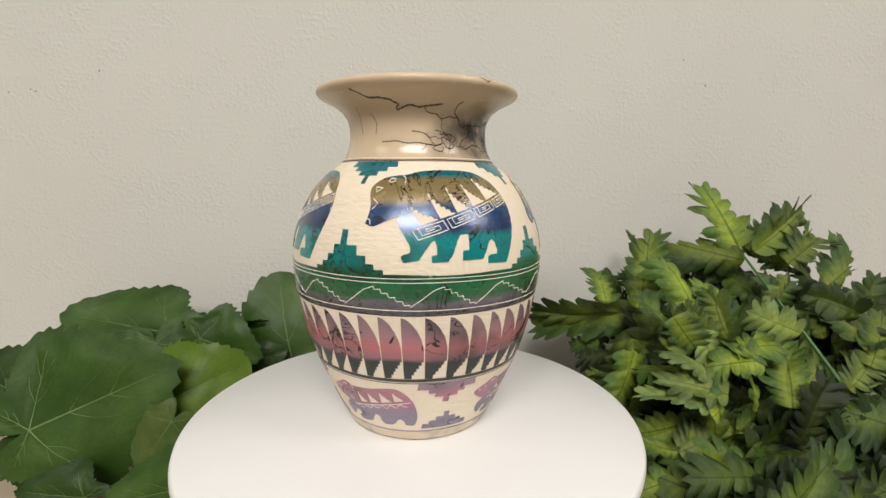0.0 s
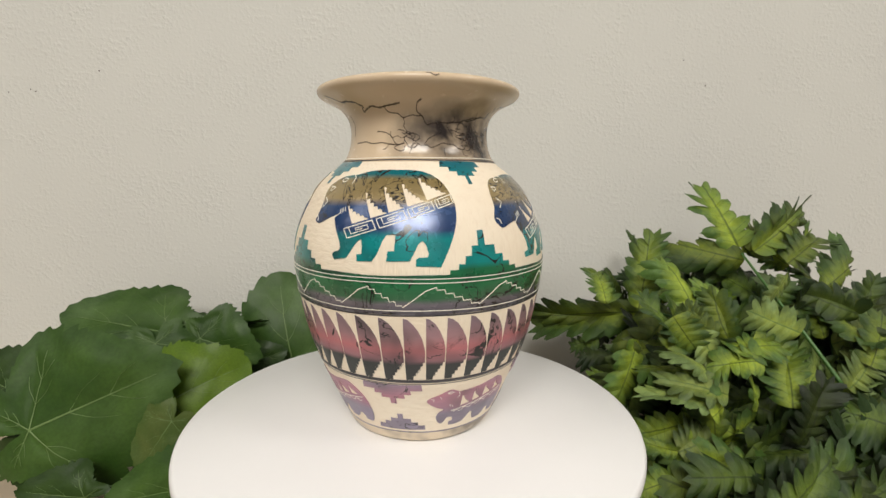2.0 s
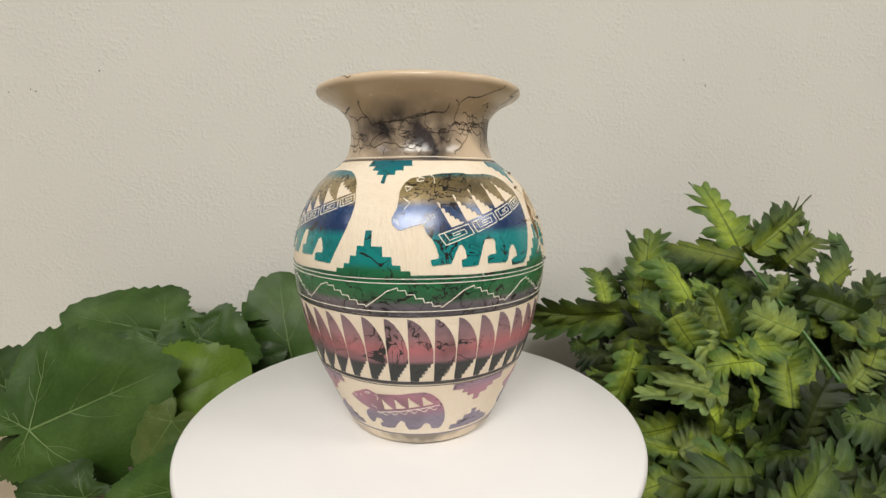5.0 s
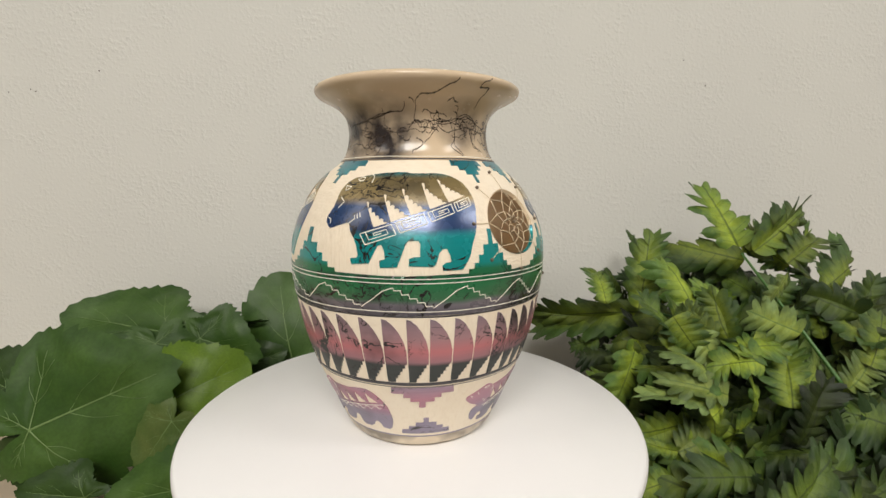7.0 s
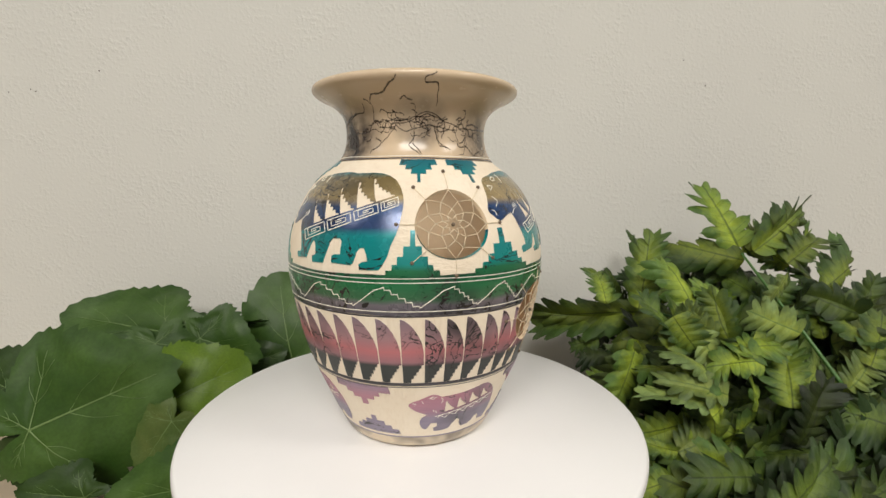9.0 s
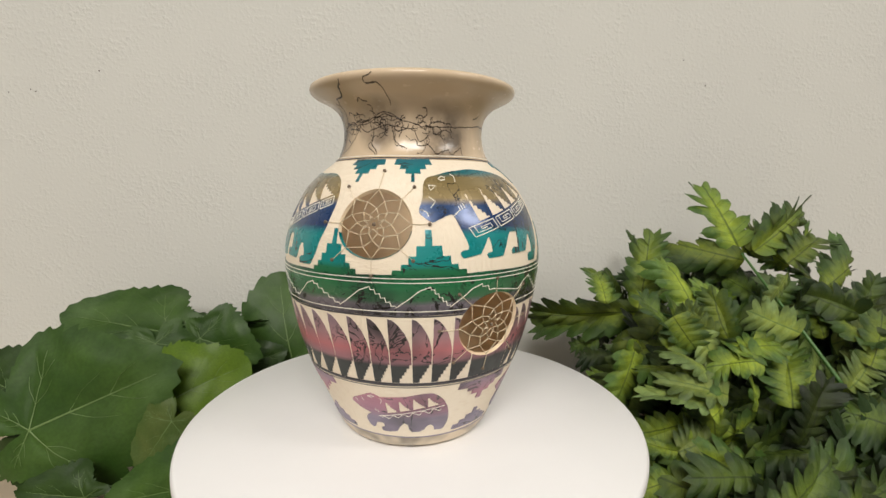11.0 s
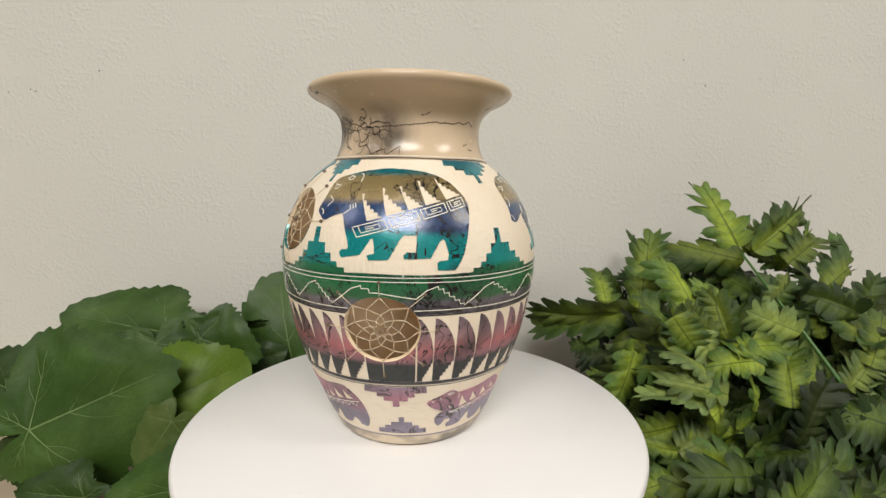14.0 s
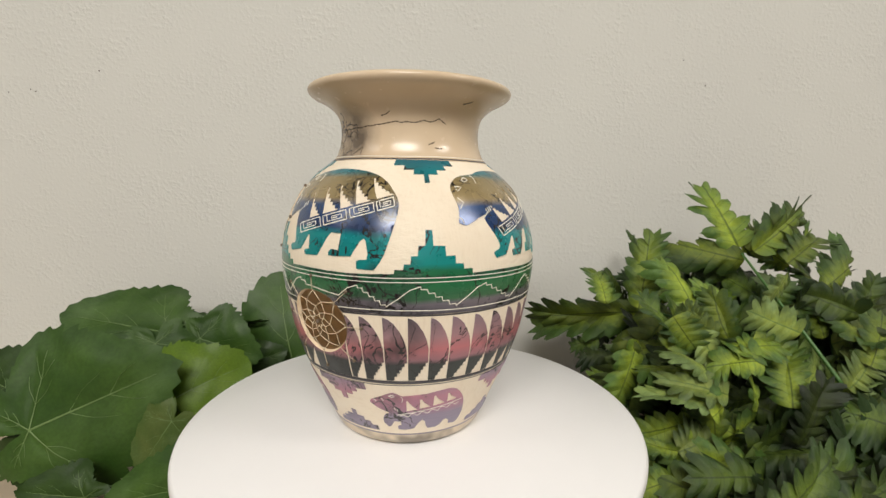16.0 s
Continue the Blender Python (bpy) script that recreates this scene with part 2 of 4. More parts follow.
def lathe(name, prof, mat, n=128):
    """Turn (radius, height) pairs round the z axis; ends on the axis are closed."""
    verts, faces = [], []
    for r, z in prof:
        for k in range(n):
            a = 2 * math.pi * k / n
            verts.append((r * math.sin(a), -r * math.cos(a), z))
    for i in range(len(prof) - 1):
        for k in range(n):
            q = (k + 1) % n
            faces.append((i * n + k, i * n + q, i * n + n + q, i * n + n + k))
    return mesh_of(name, verts, faces, mat)


def tube(name, pts, radius, mat, sides=6, taper=1.0):
    """A round cord along the points."""
    verts, faces = [], []
    pts = [Vector(p) for p in pts]
    for i, p in enumerate(pts):
        d = (pts[min(i + 1, len(pts) - 1)] - pts[max(i - 1, 0)]).normalized()
        u = d.orthogonal().normalized() if i == 0 else (u - d * u.dot(d)).normalized()
        w = d.cross(u)
        r = radius * (1 + (taper - 1) * i / (len(pts) - 1))
        for k in range(sides):
            a = 2 * math.pi * k / sides
            verts.append(p + (u * math.cos(a) + w * math.sin(a)) * r)
    for i in range(len(pts) - 1):
        for k in range(sides):
            q = (k + 1) % sides
            faces.append((i * sides + k, i * sides + q, i * sides + sides + q, i * sides + sides + k))
    faces += [tuple(range(sides))[::-1], tuple(range(len(verts) - sides, len(verts)))]
    return mesh_of(name, verts, faces, mat)


# ---- room ----
tagged(new("wall_north", box("wall_north", (-3.2, WALL_Y, -0.75), (3.2, WALL_Y + 0.12, 1.9), WALL)), "pale grey-beige wall with orange-peel paint texture", "wall", kind="structure")
tagged(new("wall_south", box("wall_south", (-3.2, -3.32, -0.75), (3.2, -3.2, 1.9), FAR_WALL)), "plain painted wall behind the viewer", "wall", kind="structure")
tagged(new("wall_west", box("wall_west", (-3.2, -3.2, -0.75), (-3.08, WALL_Y, 1.9), FAR_WALL)), "plain painted side wall", "wall", kind="structure")
tagged(new("wall_east", box("wall_east", (3.08, -3.2, -0.75), (3.2, WALL_Y, 1.9), FAR_WALL)), "plain painted side wall", "wall", kind="structure")
tagged(new("floor", box("floor", (-3.2, -3.3, -0.85), (3.2, WALL_Y + 0.1, -0.75), CARPET)), "dull grey-brown floor", "floor", kind="structure")
tagged(new("ceiling", box("ceiling", (-3.2, -3.3, 1.9), (3.2, WALL_Y + 0.1, 2.0), PAPER)), "plain white ceiling", "ceiling", kind="structure")


def ceiling_lights():
    for x, y, sx, sy, power, warmth in PANELS:
        light = tagged(new("ceiling_light"), "white rectangular ceiling light panel, switched on", "ceiling light", "ceiling lights")
        light.location = (x, y, 1.9)
        part("frame", box("frame", (-sx / 2 - 0.03, -sy / 2 - 0.03, -0.02), (sx / 2 + 0.03, sy / 2 + 0.03, 0.0), WHITE, 0.004), light)
        part("diffuser", box("diffuser", (-sx / 2, -sy / 2, -0.026), (sx / 2, sy / 2, -0.0205), glow("lit_diffuser", warmth, 1.0)), light, "glowing diffuser")
        lamp = bpy.data.lights.new("panel_lamp", "AREA")
        lamp.shape, lamp.size, lamp.size_y, lamp.energy, lamp.color = "RECTANGLE", sx, sy, power, warmth
        new("panel_lamp", lamp).location = (x, y, 1.9 - 0.03)


ceiling_lights()


def table():
    t = tagged(new("table"), "tan laminate table against the wall", "table")
    part("tabletop", box("tabletop", (-0.8, -0.30, -0.03), (0.8, WALL_Y - 0.003, 0.0), WOOD, 0.003), t)
    for x in (-0.75, 0.75):
        for y in (-0.26, WALL_Y - 0.06):
            part("leg", box("leg", (x - 0.02, y - 0.02, -0.75), (x + 0.02, y + 0.02, -0.03), GREY, 0.002), t)


table()


def wall_speck(x, z, s):
    bm = bmesh.new()
    bmesh.ops.create_icosphere(bm, subdivisions=1, radius=s)
    rng = random.Random(int(x * 1000))
    for v in bm.verts:
        v.co = Vector((v.co.x * rng.uniform(0.6, 1.5), v.co.y * 0.4, v.co.z * rng.uniform(0.6, 1.3)))
    ob = new("wall_speck", bm_mesh("wall_speck", bm, SPECK, False))
    ob.location = (x, WALL_Y, z)
    tagged(ob, "tiny dark fleck on the painted wall", "fleck", "flecks on the wall")


for x, z, s in ((-0.328, 0.349, 0.0009), (-0.393, 0.327, 0.0010), (-0.398, 0.329, 0.0008), (-0.42, 0.326, 0.0008), (0.325, 0.346, 0.0010), (0.298, 0.373, 0.0008), (0.388, 0.355, 0.0008)):
    wall_speck(x, z, s)


# ---- turntable ----
def turntable():
    t = tagged(new("turntable"), "round white display turntable under the vase", "turntable")
    part("base", lathe("base", [(0.001, 0.0), (0.105, 0.0), (0.108, 0.003), (0.104, 0.06), (0.10, 0.0645), (0.001, 0.0645)], WHITE), t)
    disc = part("disc", lathe("disc", [(0.0005, -0.013), (0.140, -0.013), (0.1475, -0.0115), (0.1492, -0.0095), (0.15, -0.006), (0.1499, -0.003), (0.1492, -0.001), (0.1478, 0.0), (0.0005, 0.0)], WHITE, 192), t,
                "smooth white turning disc")
    disc.location = (0, 0, PLATE_TOP)
    return t, disc


TURNTABLE, DISC = turntable()

# ---- vase ----
PROFILE = [(0, 43.6), (1.2, 46.2), (3, 47.8), (10, 51.3), (31, 60.6), (47, 67.5), (62.5, 72.6), (78, 76.2), (94, 79), (106, 80.2), (119, 79.6), (131, 76.8), (144, 71), (153, 65.5),
           (162.6, 56), (168, 49.3), (171, 46.9), (175, 45.1), (180, 43.8), (185, 43.3), (190, 43.6), (195, 45), (199.5, 48.2), (203, 52.6), (205.3, 57.0), (206.8, 60.2), (208.2, 62.3), (209.7, 63.3), (211.2, 63.3), (212.4, 62.4), (213.1, 60.8)]
PZ = np.array([a for a, b in PROFILE], float)
PR = np.array([b for a, b in PROFILE], float)
_d = np.diff(PR) / np.diff(PZ)
_h = np.diff(PZ)
SLOPE = np.concatenate([[_d[0]], [(_h[i] * _d[i - 1] + _h[i - 1] * _d[i]) / (_h[i] + _h[i - 1]) for i in range(1, len(_d))], [_d[-1]]])


def radius(z):
    """Outer radius of the vase at height z, both in mm."""
    z = min(max(z, 0.0), 213.09)
    i = min(int(np.searchsorted(PZ, z, "right")) - 1, len(_h) - 1)
    s = (z - PZ[i]) / _h[i]
    return ((2 * s**3 - 3 * s**2 + 1) * PR[i] + (s**3 - 2 * s**2 + s) * _h[i] * SLOPE[i] + (3 * s**2 - 2 * s**3) * PR[i + 1] + (s**3 - s**2) * _h[i] * SLOPE[i + 1])


def on_vase(a, z, h=0.0):
    """The point at angle a (degrees), height z (mm), h mm off the surface; metres."""
    sl = (radius(z + 0.3) - radius(z - 0.3)) / 0.6
    k = 1 / math.sqrt(1 + sl * sl)
    r, zz, a = radius(z) + h * k, z - h * sl * k, math.radians(a)
    return Vector((r * math.sin(a), -r * math.cos(a), zz)) / 1000


WINDOWS = [(145.3, 134.8, 17.7), (193.4, 80.4, 18.6)]   # round openings: angle, height, radius in mm
WIDER = 1.1
WALL_MM = 1.2


def ring_of(win, n=72, grow=1.0):
    a, z, r = win
    return [(a + math.degrees(r * grow * WIDER * math.cos(t) / radius(z)), z + r * grow * math.sin(t) * 0.975) for t in (2 * math.pi * k / n for k in range(n))]


def in_window(a, z, win):
    wa, wz, r = win
    d = (a - wa + 180) % 360 - 180
    u, v = math.radians(d) * radius(wz) / WIDER, (z - wz) / 0.975
    return math.hypot(u, v), u, v


vase = tagged(new("vase"), "cream horsehair pottery vase with painted bears and feathers, on the turntable", "vase")


def vase_body():
    n = 300
    zs = [0, 0.5, 1.2, 2] + list(np.arange(3, 209, 1.0)) + [209, 209.8, 210.5, 211.1, 211.6, 212.0, 212.4, 212.8, 213.08]
    rows = [("o", z, radius(z)) for z in zs] + [("t", 213.4, 59.6), ("t", 213.4, 58.4), ("t", 213.0, 57.4)]
    rows += [("i", z, radius(z) - WALL_MM if z < 203 else 50.9 + (z - 203) * 0.63) for z in [212, 211, 210, 208, 206, 204, 201] + list(np.arange(198, 7, -1.5)) + [7.0]]
    verts, faces, idx = [], [], []
    for kind, z, r in rows:
        for k in range(n):
            a = 360 * k / n
            zz = z
            if kind in "oi":
                for win in WINDOWS:
                    d, u, v = in_window(a, z, win)
                    if win[2] * 0.88 < d < win[2]:
                        a += math.degrees(u * WIDER * (win[2] / d - 1) / radius(win[1]))
                        zz = z + v * (win[2] / d - 1) * 0.975
            rr = (radius(zz) if kind == "o" else r + (radius(zz) - radius(z))) if kind in "oi" else r
            verts.append((rr * math.sin(math.radians(a)) / 1000, -rr * math.cos(math.radians(a)) / 1000, zz / 1000))
    for i in range(len(rows) - 1):
        kind, z, r = rows[i]
        for k in range(n):
            q = (k + 1) % n
            if kind in "oi":
                a, zm = 360 * (k + 0.5) / n, (z + rows[i + 1][1]) / 2
                if any(all(in_window(360 * kk / n, rows[ii][1], win)[0] < win[2] for kk in (k, k + 1) for ii in (i, i + 1)) for win in WINDOWS):
                    continue
            faces.append((i * n + k, i * n + q, i * n + n + q, i * n + n + k))
            idx.append(2 if kind == "i" and z < 200 else 1 if kind in "ti" or z >= 168 else 3 if z < 9 else 0)
    # closed foot and inner bottom
    for zz, base, flip in ((0.0, 0, True), (7.0, (len(rows) - 1) * n, False)):
        verts.append((0, 0, zz / 1000))
        c = len(verts) - 1
        for k in range(n):
            q = (k + 1) % n
            faces.append((base + q, base + k, c) if flip else (base + k, base + q, c))
            idx.append(1 if flip else 2)
    part("body", mesh_of("body", verts, faces, [CLAY, NECK, INSIDE, FOOT], idx), vase, "cream carved clay body with polished tan neck")
    for win in WINDOWS:
        out, rim = ring_of(win), []
        v = [on_vase(a, z, 0.36) for a, z in out] + [on_vase(a, z, 0.0) for a, z in ring_of(win, 72, 0.995)] + [on_vase(a, z, -WALL_MM - 0.3) for a, z in ring_of(win, 72, 0.97)]
        for j in range(2):
            for k in range(72):
                q = (k + 1) % 72
                rim.append((j * 72 + k, j * 72 + q, j * 72 + 72 + q, j * 72 + 72 + k))
        teal = [int(win is WINDOWS[0] and 1.06 * math.pi < 2 * math.pi * (f % 72) / 72 < 1.94 * math.pi) for f in range(144)]
        part("window_edge", mesh_of("window_edge", v, rim, [INSIDE, BEAR_PAINT], teal), vase, "cut edge of a round opening")


vase_body()


def dense(loop, step=1.4):
    out = []
    for (a0, z0), (a1, z1) in zip(loop, loop[1:] + loop[:1]):
        n = max(1, int(math.hypot((a1 - a0) * 1.3, z1 - z0) / step))
        out += [(a0 + (a1 - a0) * k / n, z0 + (z1 - z0) * k / n) for k in range(n)]
    # a hand-cut edge wavers a little
    return [(a + 0.16 * noise.noise((a * 0.9, z * 0.7, 3.1)), z + 0.2 * noise.noise((a * 0.8, z * 0.8, 9.7))) for a, z in out]


def inside(a, z, loop):
    hit = False
    for (a0, z0), (a1, z1) in zip(loop, loop[1:] + loop[:1]):
        if (z0 > z) != (z1 > z) and a < (a1 - a0) * (z - z0) / (z1 - z0) + a0:
            hit = not hit
    return hit


from mathutils.geometry import delaunay_2d_cdt


def inlay(name, outline, mat, holes=(), h=0.42, label="", grid=2.2, cut=()):
    """A thin layer of paint of the given outline (angle, height) on the vase, with real thickness."""
    loops = [dense(outline)] + [dense(x, 1.0) for x in holes]
    lo_a, hi_a = min(a for a, z in outline), max(a for a, z in outline)
    cuts = []
    for win in cut:
        ring = ring_of(win, 72, 1.004)
        if min(a for a, z in ring) < hi_a and max(a for a, z in ring) > lo_a:
            cuts.append(ring)
    pts, edges = [], []
    for lp in loops + cuts:
        s = len(pts)
        pts += [Vector((a * 1.3, z)) for a, z in lp]
        edges += [(s + k, s + (k + 1) % len(lp)) for k in range(len(lp))]
    z = min(z for a, z in outline) + grid / 2
    row = 0
    while z < max(z for a, z in outline):
        a = lo_a + (grid / 2.6 if row % 2 else 0)
        while a < hi_a:
            if inside(a, z, outline):
                pts.append(Vector((a * 1.3, z)))
            a += grid / 1.3
        z, row = z + grid, row + 1
    vs, es, fs, *_ = delaunay_2d_cdt(pts, edges, [], 0, 1e-4)
    keep = []
    for f in fs:
        ca, cz = sum(vs[i].x for i in f) / len(f) / 1.3, sum(vs[i].y for i in f) / len(f)
        if inside(ca, cz, outline) and not any(inside(ca, cz, x) for x in list(holes) + cuts):
            keep.append(tuple(f))
    verts = [on_vase(v.x / 1.3, v.y, h) for v in vs]
    seen = {}
    for f in keep:
        for i, j in zip(f, f[1:] + f[:1]):
            seen[(i, j)] = seen.get((i, j), 0) + 1
    side = [(i, j) for (i, j) in seen if (j, i) not in seen]
    foot = {}
    for i in {k for e in side for k in e}:
        foot[i] = len(verts)
        verts.append(on_vase(vs[i].x / 1.3, vs[i].y, -0.15))
    keep += [(foot[i], foot[j], j, i) for i, j in side]
    used = sorted({i for f in keep for i in f})
    at = {i: k for k, i in enumerate(used)}
    verts, keep = [verts[i] for i in used], [tuple(at[i] for i in f) for f in keep]
    me = mesh_of(name, verts, keep, mat)
    me.set_sharp_from_angle(angle=radians(55))
    return part(name, me, vase, label)


def strip(name, pts, width, mat, h=0.42, closed=False, label="", parent=None, jitter=0.0):
    """A scratched or drawn line along (angle, height) points on the vase."""
    pts = list(pts)
    if closed:
        pts.append(pts[0])
    fine = [pts[0]]
    for (a0, z0), (a1, z1) in zip(pts, pts[1:]):
        n = max(1, int(math.hypot((a1 - a0) * 1.3, z1 - z0) / 1.6))
        fine += [(a0 + (a1 - a0) * k / n, z0 + (z1 - z0) * k / n) for k in range(1, n + 1)]
    verts, faces = [], []
    for i, (a, z) in enumerate(fine):
        a0, z0 = fine[max(i - 1, 0)]
        a1, z1 = fine[min(i + 1, len(fine) - 1)]
        da, dz = (a1 - a0) * 1.3, z1 - z0
        L = math.hypot(da, dz) or 1
        w = width / 2 * (1 + jitter * math.sin(i * 2.1))
        na, nz = -dz / L * w, da / L * w
        for s in (-1, 1):
            verts.append(on_vase(a + s * na / 1.3, z + s * nz, h))
        for s in (-1, 1):
            verts.append(on_vase(a + s * na / 1.3, z + s * nz, h - 0.12))
    for i in range(len(fine) - 1):
        b = i * 4
        faces += [(b + 1, b, b + 4, b + 5), (b, b + 2, b + 6, b + 4), (b + 3, b + 1, b + 5, b + 7)]
    return part(name, mesh_of(name, verts, faces, mat), parent or vase, label)


def ring(name, z, width, mat, h=0.1, label=""):
    # rings of the vase are drawn in open stretches where an opening interrupts them
    span = [(-180, 180)]
    for wa, wz, r in WINDOWS:
        if abs(z - wz) < r:
            half = math.degrees(WIDER * math.sqrt(r * r - (z - wz) ** 2) / radius(wz)) + 0.3
            c = (wa + 180) % 360 - 180
            span = [(c + half, c + 360 - half)]
    a0, a1 = span[0]
    return strip(name, [(a0 + (a1 - a0) * k / 180, z + 0.12 * math.sin(k * 0.21)) for k in range(181)], width, mat, h, label=label)


def curve(pts, n=4):
    """Rounds an open line of points (Catmull-Rom)."""
    out = []
    for i in range(len(pts) - 1):
        p = [pts[max(i - 1, 0)], pts[i], pts[i + 1], pts[min(i + 2, len(pts) - 1)]]
        for k in range(n):
            t = k / n
            out.append(tuple(0.5 * (2 * p[1][c] + (p[2][c] - p[0][c]) * t + (2 * p[0][c] - 5 * p[1][c] + 4 * p[2][c] - p[3][c]) * t * t + (3 * p[1][c] - p[0][c] - 3 * p[2][c] + p[3][c]) * t**3) for c in (0, 1)))
    return out + [pts[-1]]


# the three bears as their maker drew them, in degrees from the nose and mm of height:
# head, back, hind leg, middle leg, fore leg, chest, then feathers (tip, foot's near and far end) and the belt's four corners
BEAR_ONE = {
    "head": [(-1.6, 135.6), (-1, 138.5), (-0.5, 143), (-1.2, 147), (-2.2, 151), (-2.0, 154.4), (0.6, 157.3), (4.4, 159.2), (9, 160), (14, 160.5)],
    "back": [(14, 160.5), (22, 162.5), (34, 163), (46.5, 162.7), (53.5, 161), (59, 157), (61.5, 152.3), (63, 148), (63.6, 143.7), (63.3, 138.7), (62, 132), (59.7, 124.4), (56.2, 114.5)],
    "legs": [(47.2, 115), (47.3, 118.4), (48.4, 119.4), (51.4, 119.5), (51.8, 121.3), (51, 125.2), (49.7, 127.7), (48, 126), (46.3, 121.2), (44.8, 117.5),
             (36.4, 117.3), (36.7, 122.3), (39.1, 122.5), (39.5, 130.5), (36, 130.4), (34.4, 127), (32.7, 120.8), (30.7, 117),
             (24.7, 116.7), (24.5, 120), (26.6, 120.6), (26.6, 124), (26, 127.7), (24.7, 127.2), (23, 124), (20, 118)],
    "chest": [(14.4, 116.6), (13.3, 119), (13.9, 120.4), (16.5, 121.8), (16.5, 125), (14.8, 129), (12.3, 134.3), (11, 138.2), (12.2, 139.6), (8, 137.8), (5, 136), (1.4, 134.3), (-1.6, 135.6)],
    "feathers": [(16.5, 144.5, 20.7, 27.7), (23.9, 151.2, 28.6, 35.2), (32.4, 154.2, 36, 42.1), (40.5, 156, 43.7, 50.5), (48.2, 159, 51.7, 60.3)],
    "belt": [(17.3, 132.5), (19.7, 127.9), (62.6, 150.4), (63.6, 146.4)]}
BEAR_TWO = {
    "head": [(1.9, 135), (1.2, 137.8), (2.9, 143), (3.3, 146.4), (3.5, 151), (4.9, 155), (7.8, 157.9), (13, 159), (19, 160)],
    "back": [(19, 160), (25.3, 160.8), (33.7, 161), (41, 160.3), (50.5, 160.5), (56, 159.6), (61.3, 157), (64, 153.3), (65.4, 149.5), (65.9, 145), (65.2, 139), (64, 131.6), (62, 125.5), (60.2, 118.3), (57.5, 112.6)],
    "legs": [(50.2, 112.5), (49.9, 115), (51.2, 116.3), (53.2, 116.8), (53, 119.6), (51.8, 123.2), (50.2, 123.3), (49, 121.2), (47.6, 115.5), (46.4, 114.5),
             (38, 115), (38.2, 118.5), (39.6, 119.3), (42, 119.4), (42.2, 125.8), (41.4, 127.4), (37.8, 127.3), (36.6, 124.7), (35, 118.4), (33.8, 114.4),
             (27.6, 114), (27.4, 117.5), (29.5, 118.4), (29, 122.3), (27.8, 125.4), (26.6, 124.8), (25.2, 121), (23.4, 116)],
    "chest": [(16.6, 115.2), (16, 118), (18.8, 119), (18.3, 123.2), (16.7, 128), (14.6, 131.5), (13.4, 135.4), (10.2, 134.8), (6, 133), (4, 132.7), (1.9, 135)],
    "feathers": [(19.7, 146.4, 24.3, 29.7), (26.9, 150, 31, 38), (34.6, 152.8, 38.6, 44.9), (43.4, 155.8, 46.2, 53.3), (50.9, 157.4, 54.2, 62)],
    "belt": [(19.1, 130.2), (21.7, 125), (64.1, 148.4), (64.6, 144.4)]}
BEAR_THREE = {
    "head": [(0.1, 138.7), (-1.4, 140.8), (-0.6, 144.7), (0.3, 148.6), (0.9, 154.3), (3, 157.8), (8.7, 159.5), (14, 161), (20, 161.8)],
    "back": [(20, 161.8), (28, 162.7), (37.3, 162.3), (46.3, 161.3), (53.7, 159.2), (59.2, 155.6), (62.3, 151.7), (64.4, 148), (65.3, 144), (64.7, 138.6), (63.6, 133.3), (62, 126), (60, 118.5), (57, 112)],
    "legs": [(50.4, 112.4), (50.2, 116), (51.4, 117), (54.2, 117.2), (54.6, 120), (53.4, 126.8), (52.6, 127.6), (51.3, 126.3), (49.5, 122.2), (47.8, 118.3),
             (38.3, 118), (38, 119.8), (39.4, 121.4), (42.5, 121), (43, 129.6), (38.3, 129.6), (36.7, 127.5), (34.8, 122.4), (32.6, 117.4),
             (25.4, 117), (24.7, 119), (25.7, 120), (27.5, 120.3), (27.3, 124.3), (26.7, 127.8), (25.8, 127.3), (24.3, 124), (22, 119.5)],
    "chest": [(14.7, 117.8), (13.7, 119.8), (14.7, 121.7), (17, 122.2), (16.8, 125.8), (14.8, 132), (12.5, 139), (10, 139), (6.8, 137.4), (3.6, 135.8), (0.1, 138.7)],
    "feathers": [(19.5, 150, 23.5, 29.5), (28.3, 153, 31, 38.7), (35.9, 154, 39.8, 45.8), (44, 156.8, 46.8, 53.1), (52.2, 158, 55.8, 62.7)],
    "belt": [(18, 132.7), (20.4, 128), (63.5, 148.4), (64.3, 144)]}
SMALL_BEAR = {
    "head": [(0, 34.4), (1.8, 36), (5.5, 37.7), (10, 40.2), (12.3, 41), (14.7, 40.2), (16.7, 38.8)],
    "back": [(16.7, 38.8), (22.4, 39.3), (29.5, 40), (35.8, 41.4), (41.2, 42), (45, 40.6), (49.3, 36), (52.2, 30), (53.6, 22), (52.5, 16.3), (50.8, 14.2)],
    "legs": [(46.2, 14.6), (45.8, 17), (43.8, 19), (41.8, 18.6), (40, 15.6), (37.5, 14), (32.4, 13.8), (30.8, 16), (30.3, 19.5), (28, 20.8), (25.6, 17.8), (23.8, 14.5), (19, 13.5), (14.3, 13.7), (14, 16.2), (16.3, 16.7), (15.7, 20), (12, 20)],
    "chest": [(12, 20), (9.5, 15.9), (7.2, 16.8), (5.6, 20.3), (6.6, 24), (9.7, 26.4), (7.6, 27.6), (3.6, 29.8), (0.2, 33), (0, 34.4)],
    "feathers": [(19.5, 35.6, 19.3, 25.3), (26.5, 36.6, 26.4, 32.3), (33.7, 38.4, 33.5, 40.2), (41, 39, 41.2, 47)],
    "belt": [(14, 25), (14.5, 22.5), (50, 32.5), (51, 29.5)]}


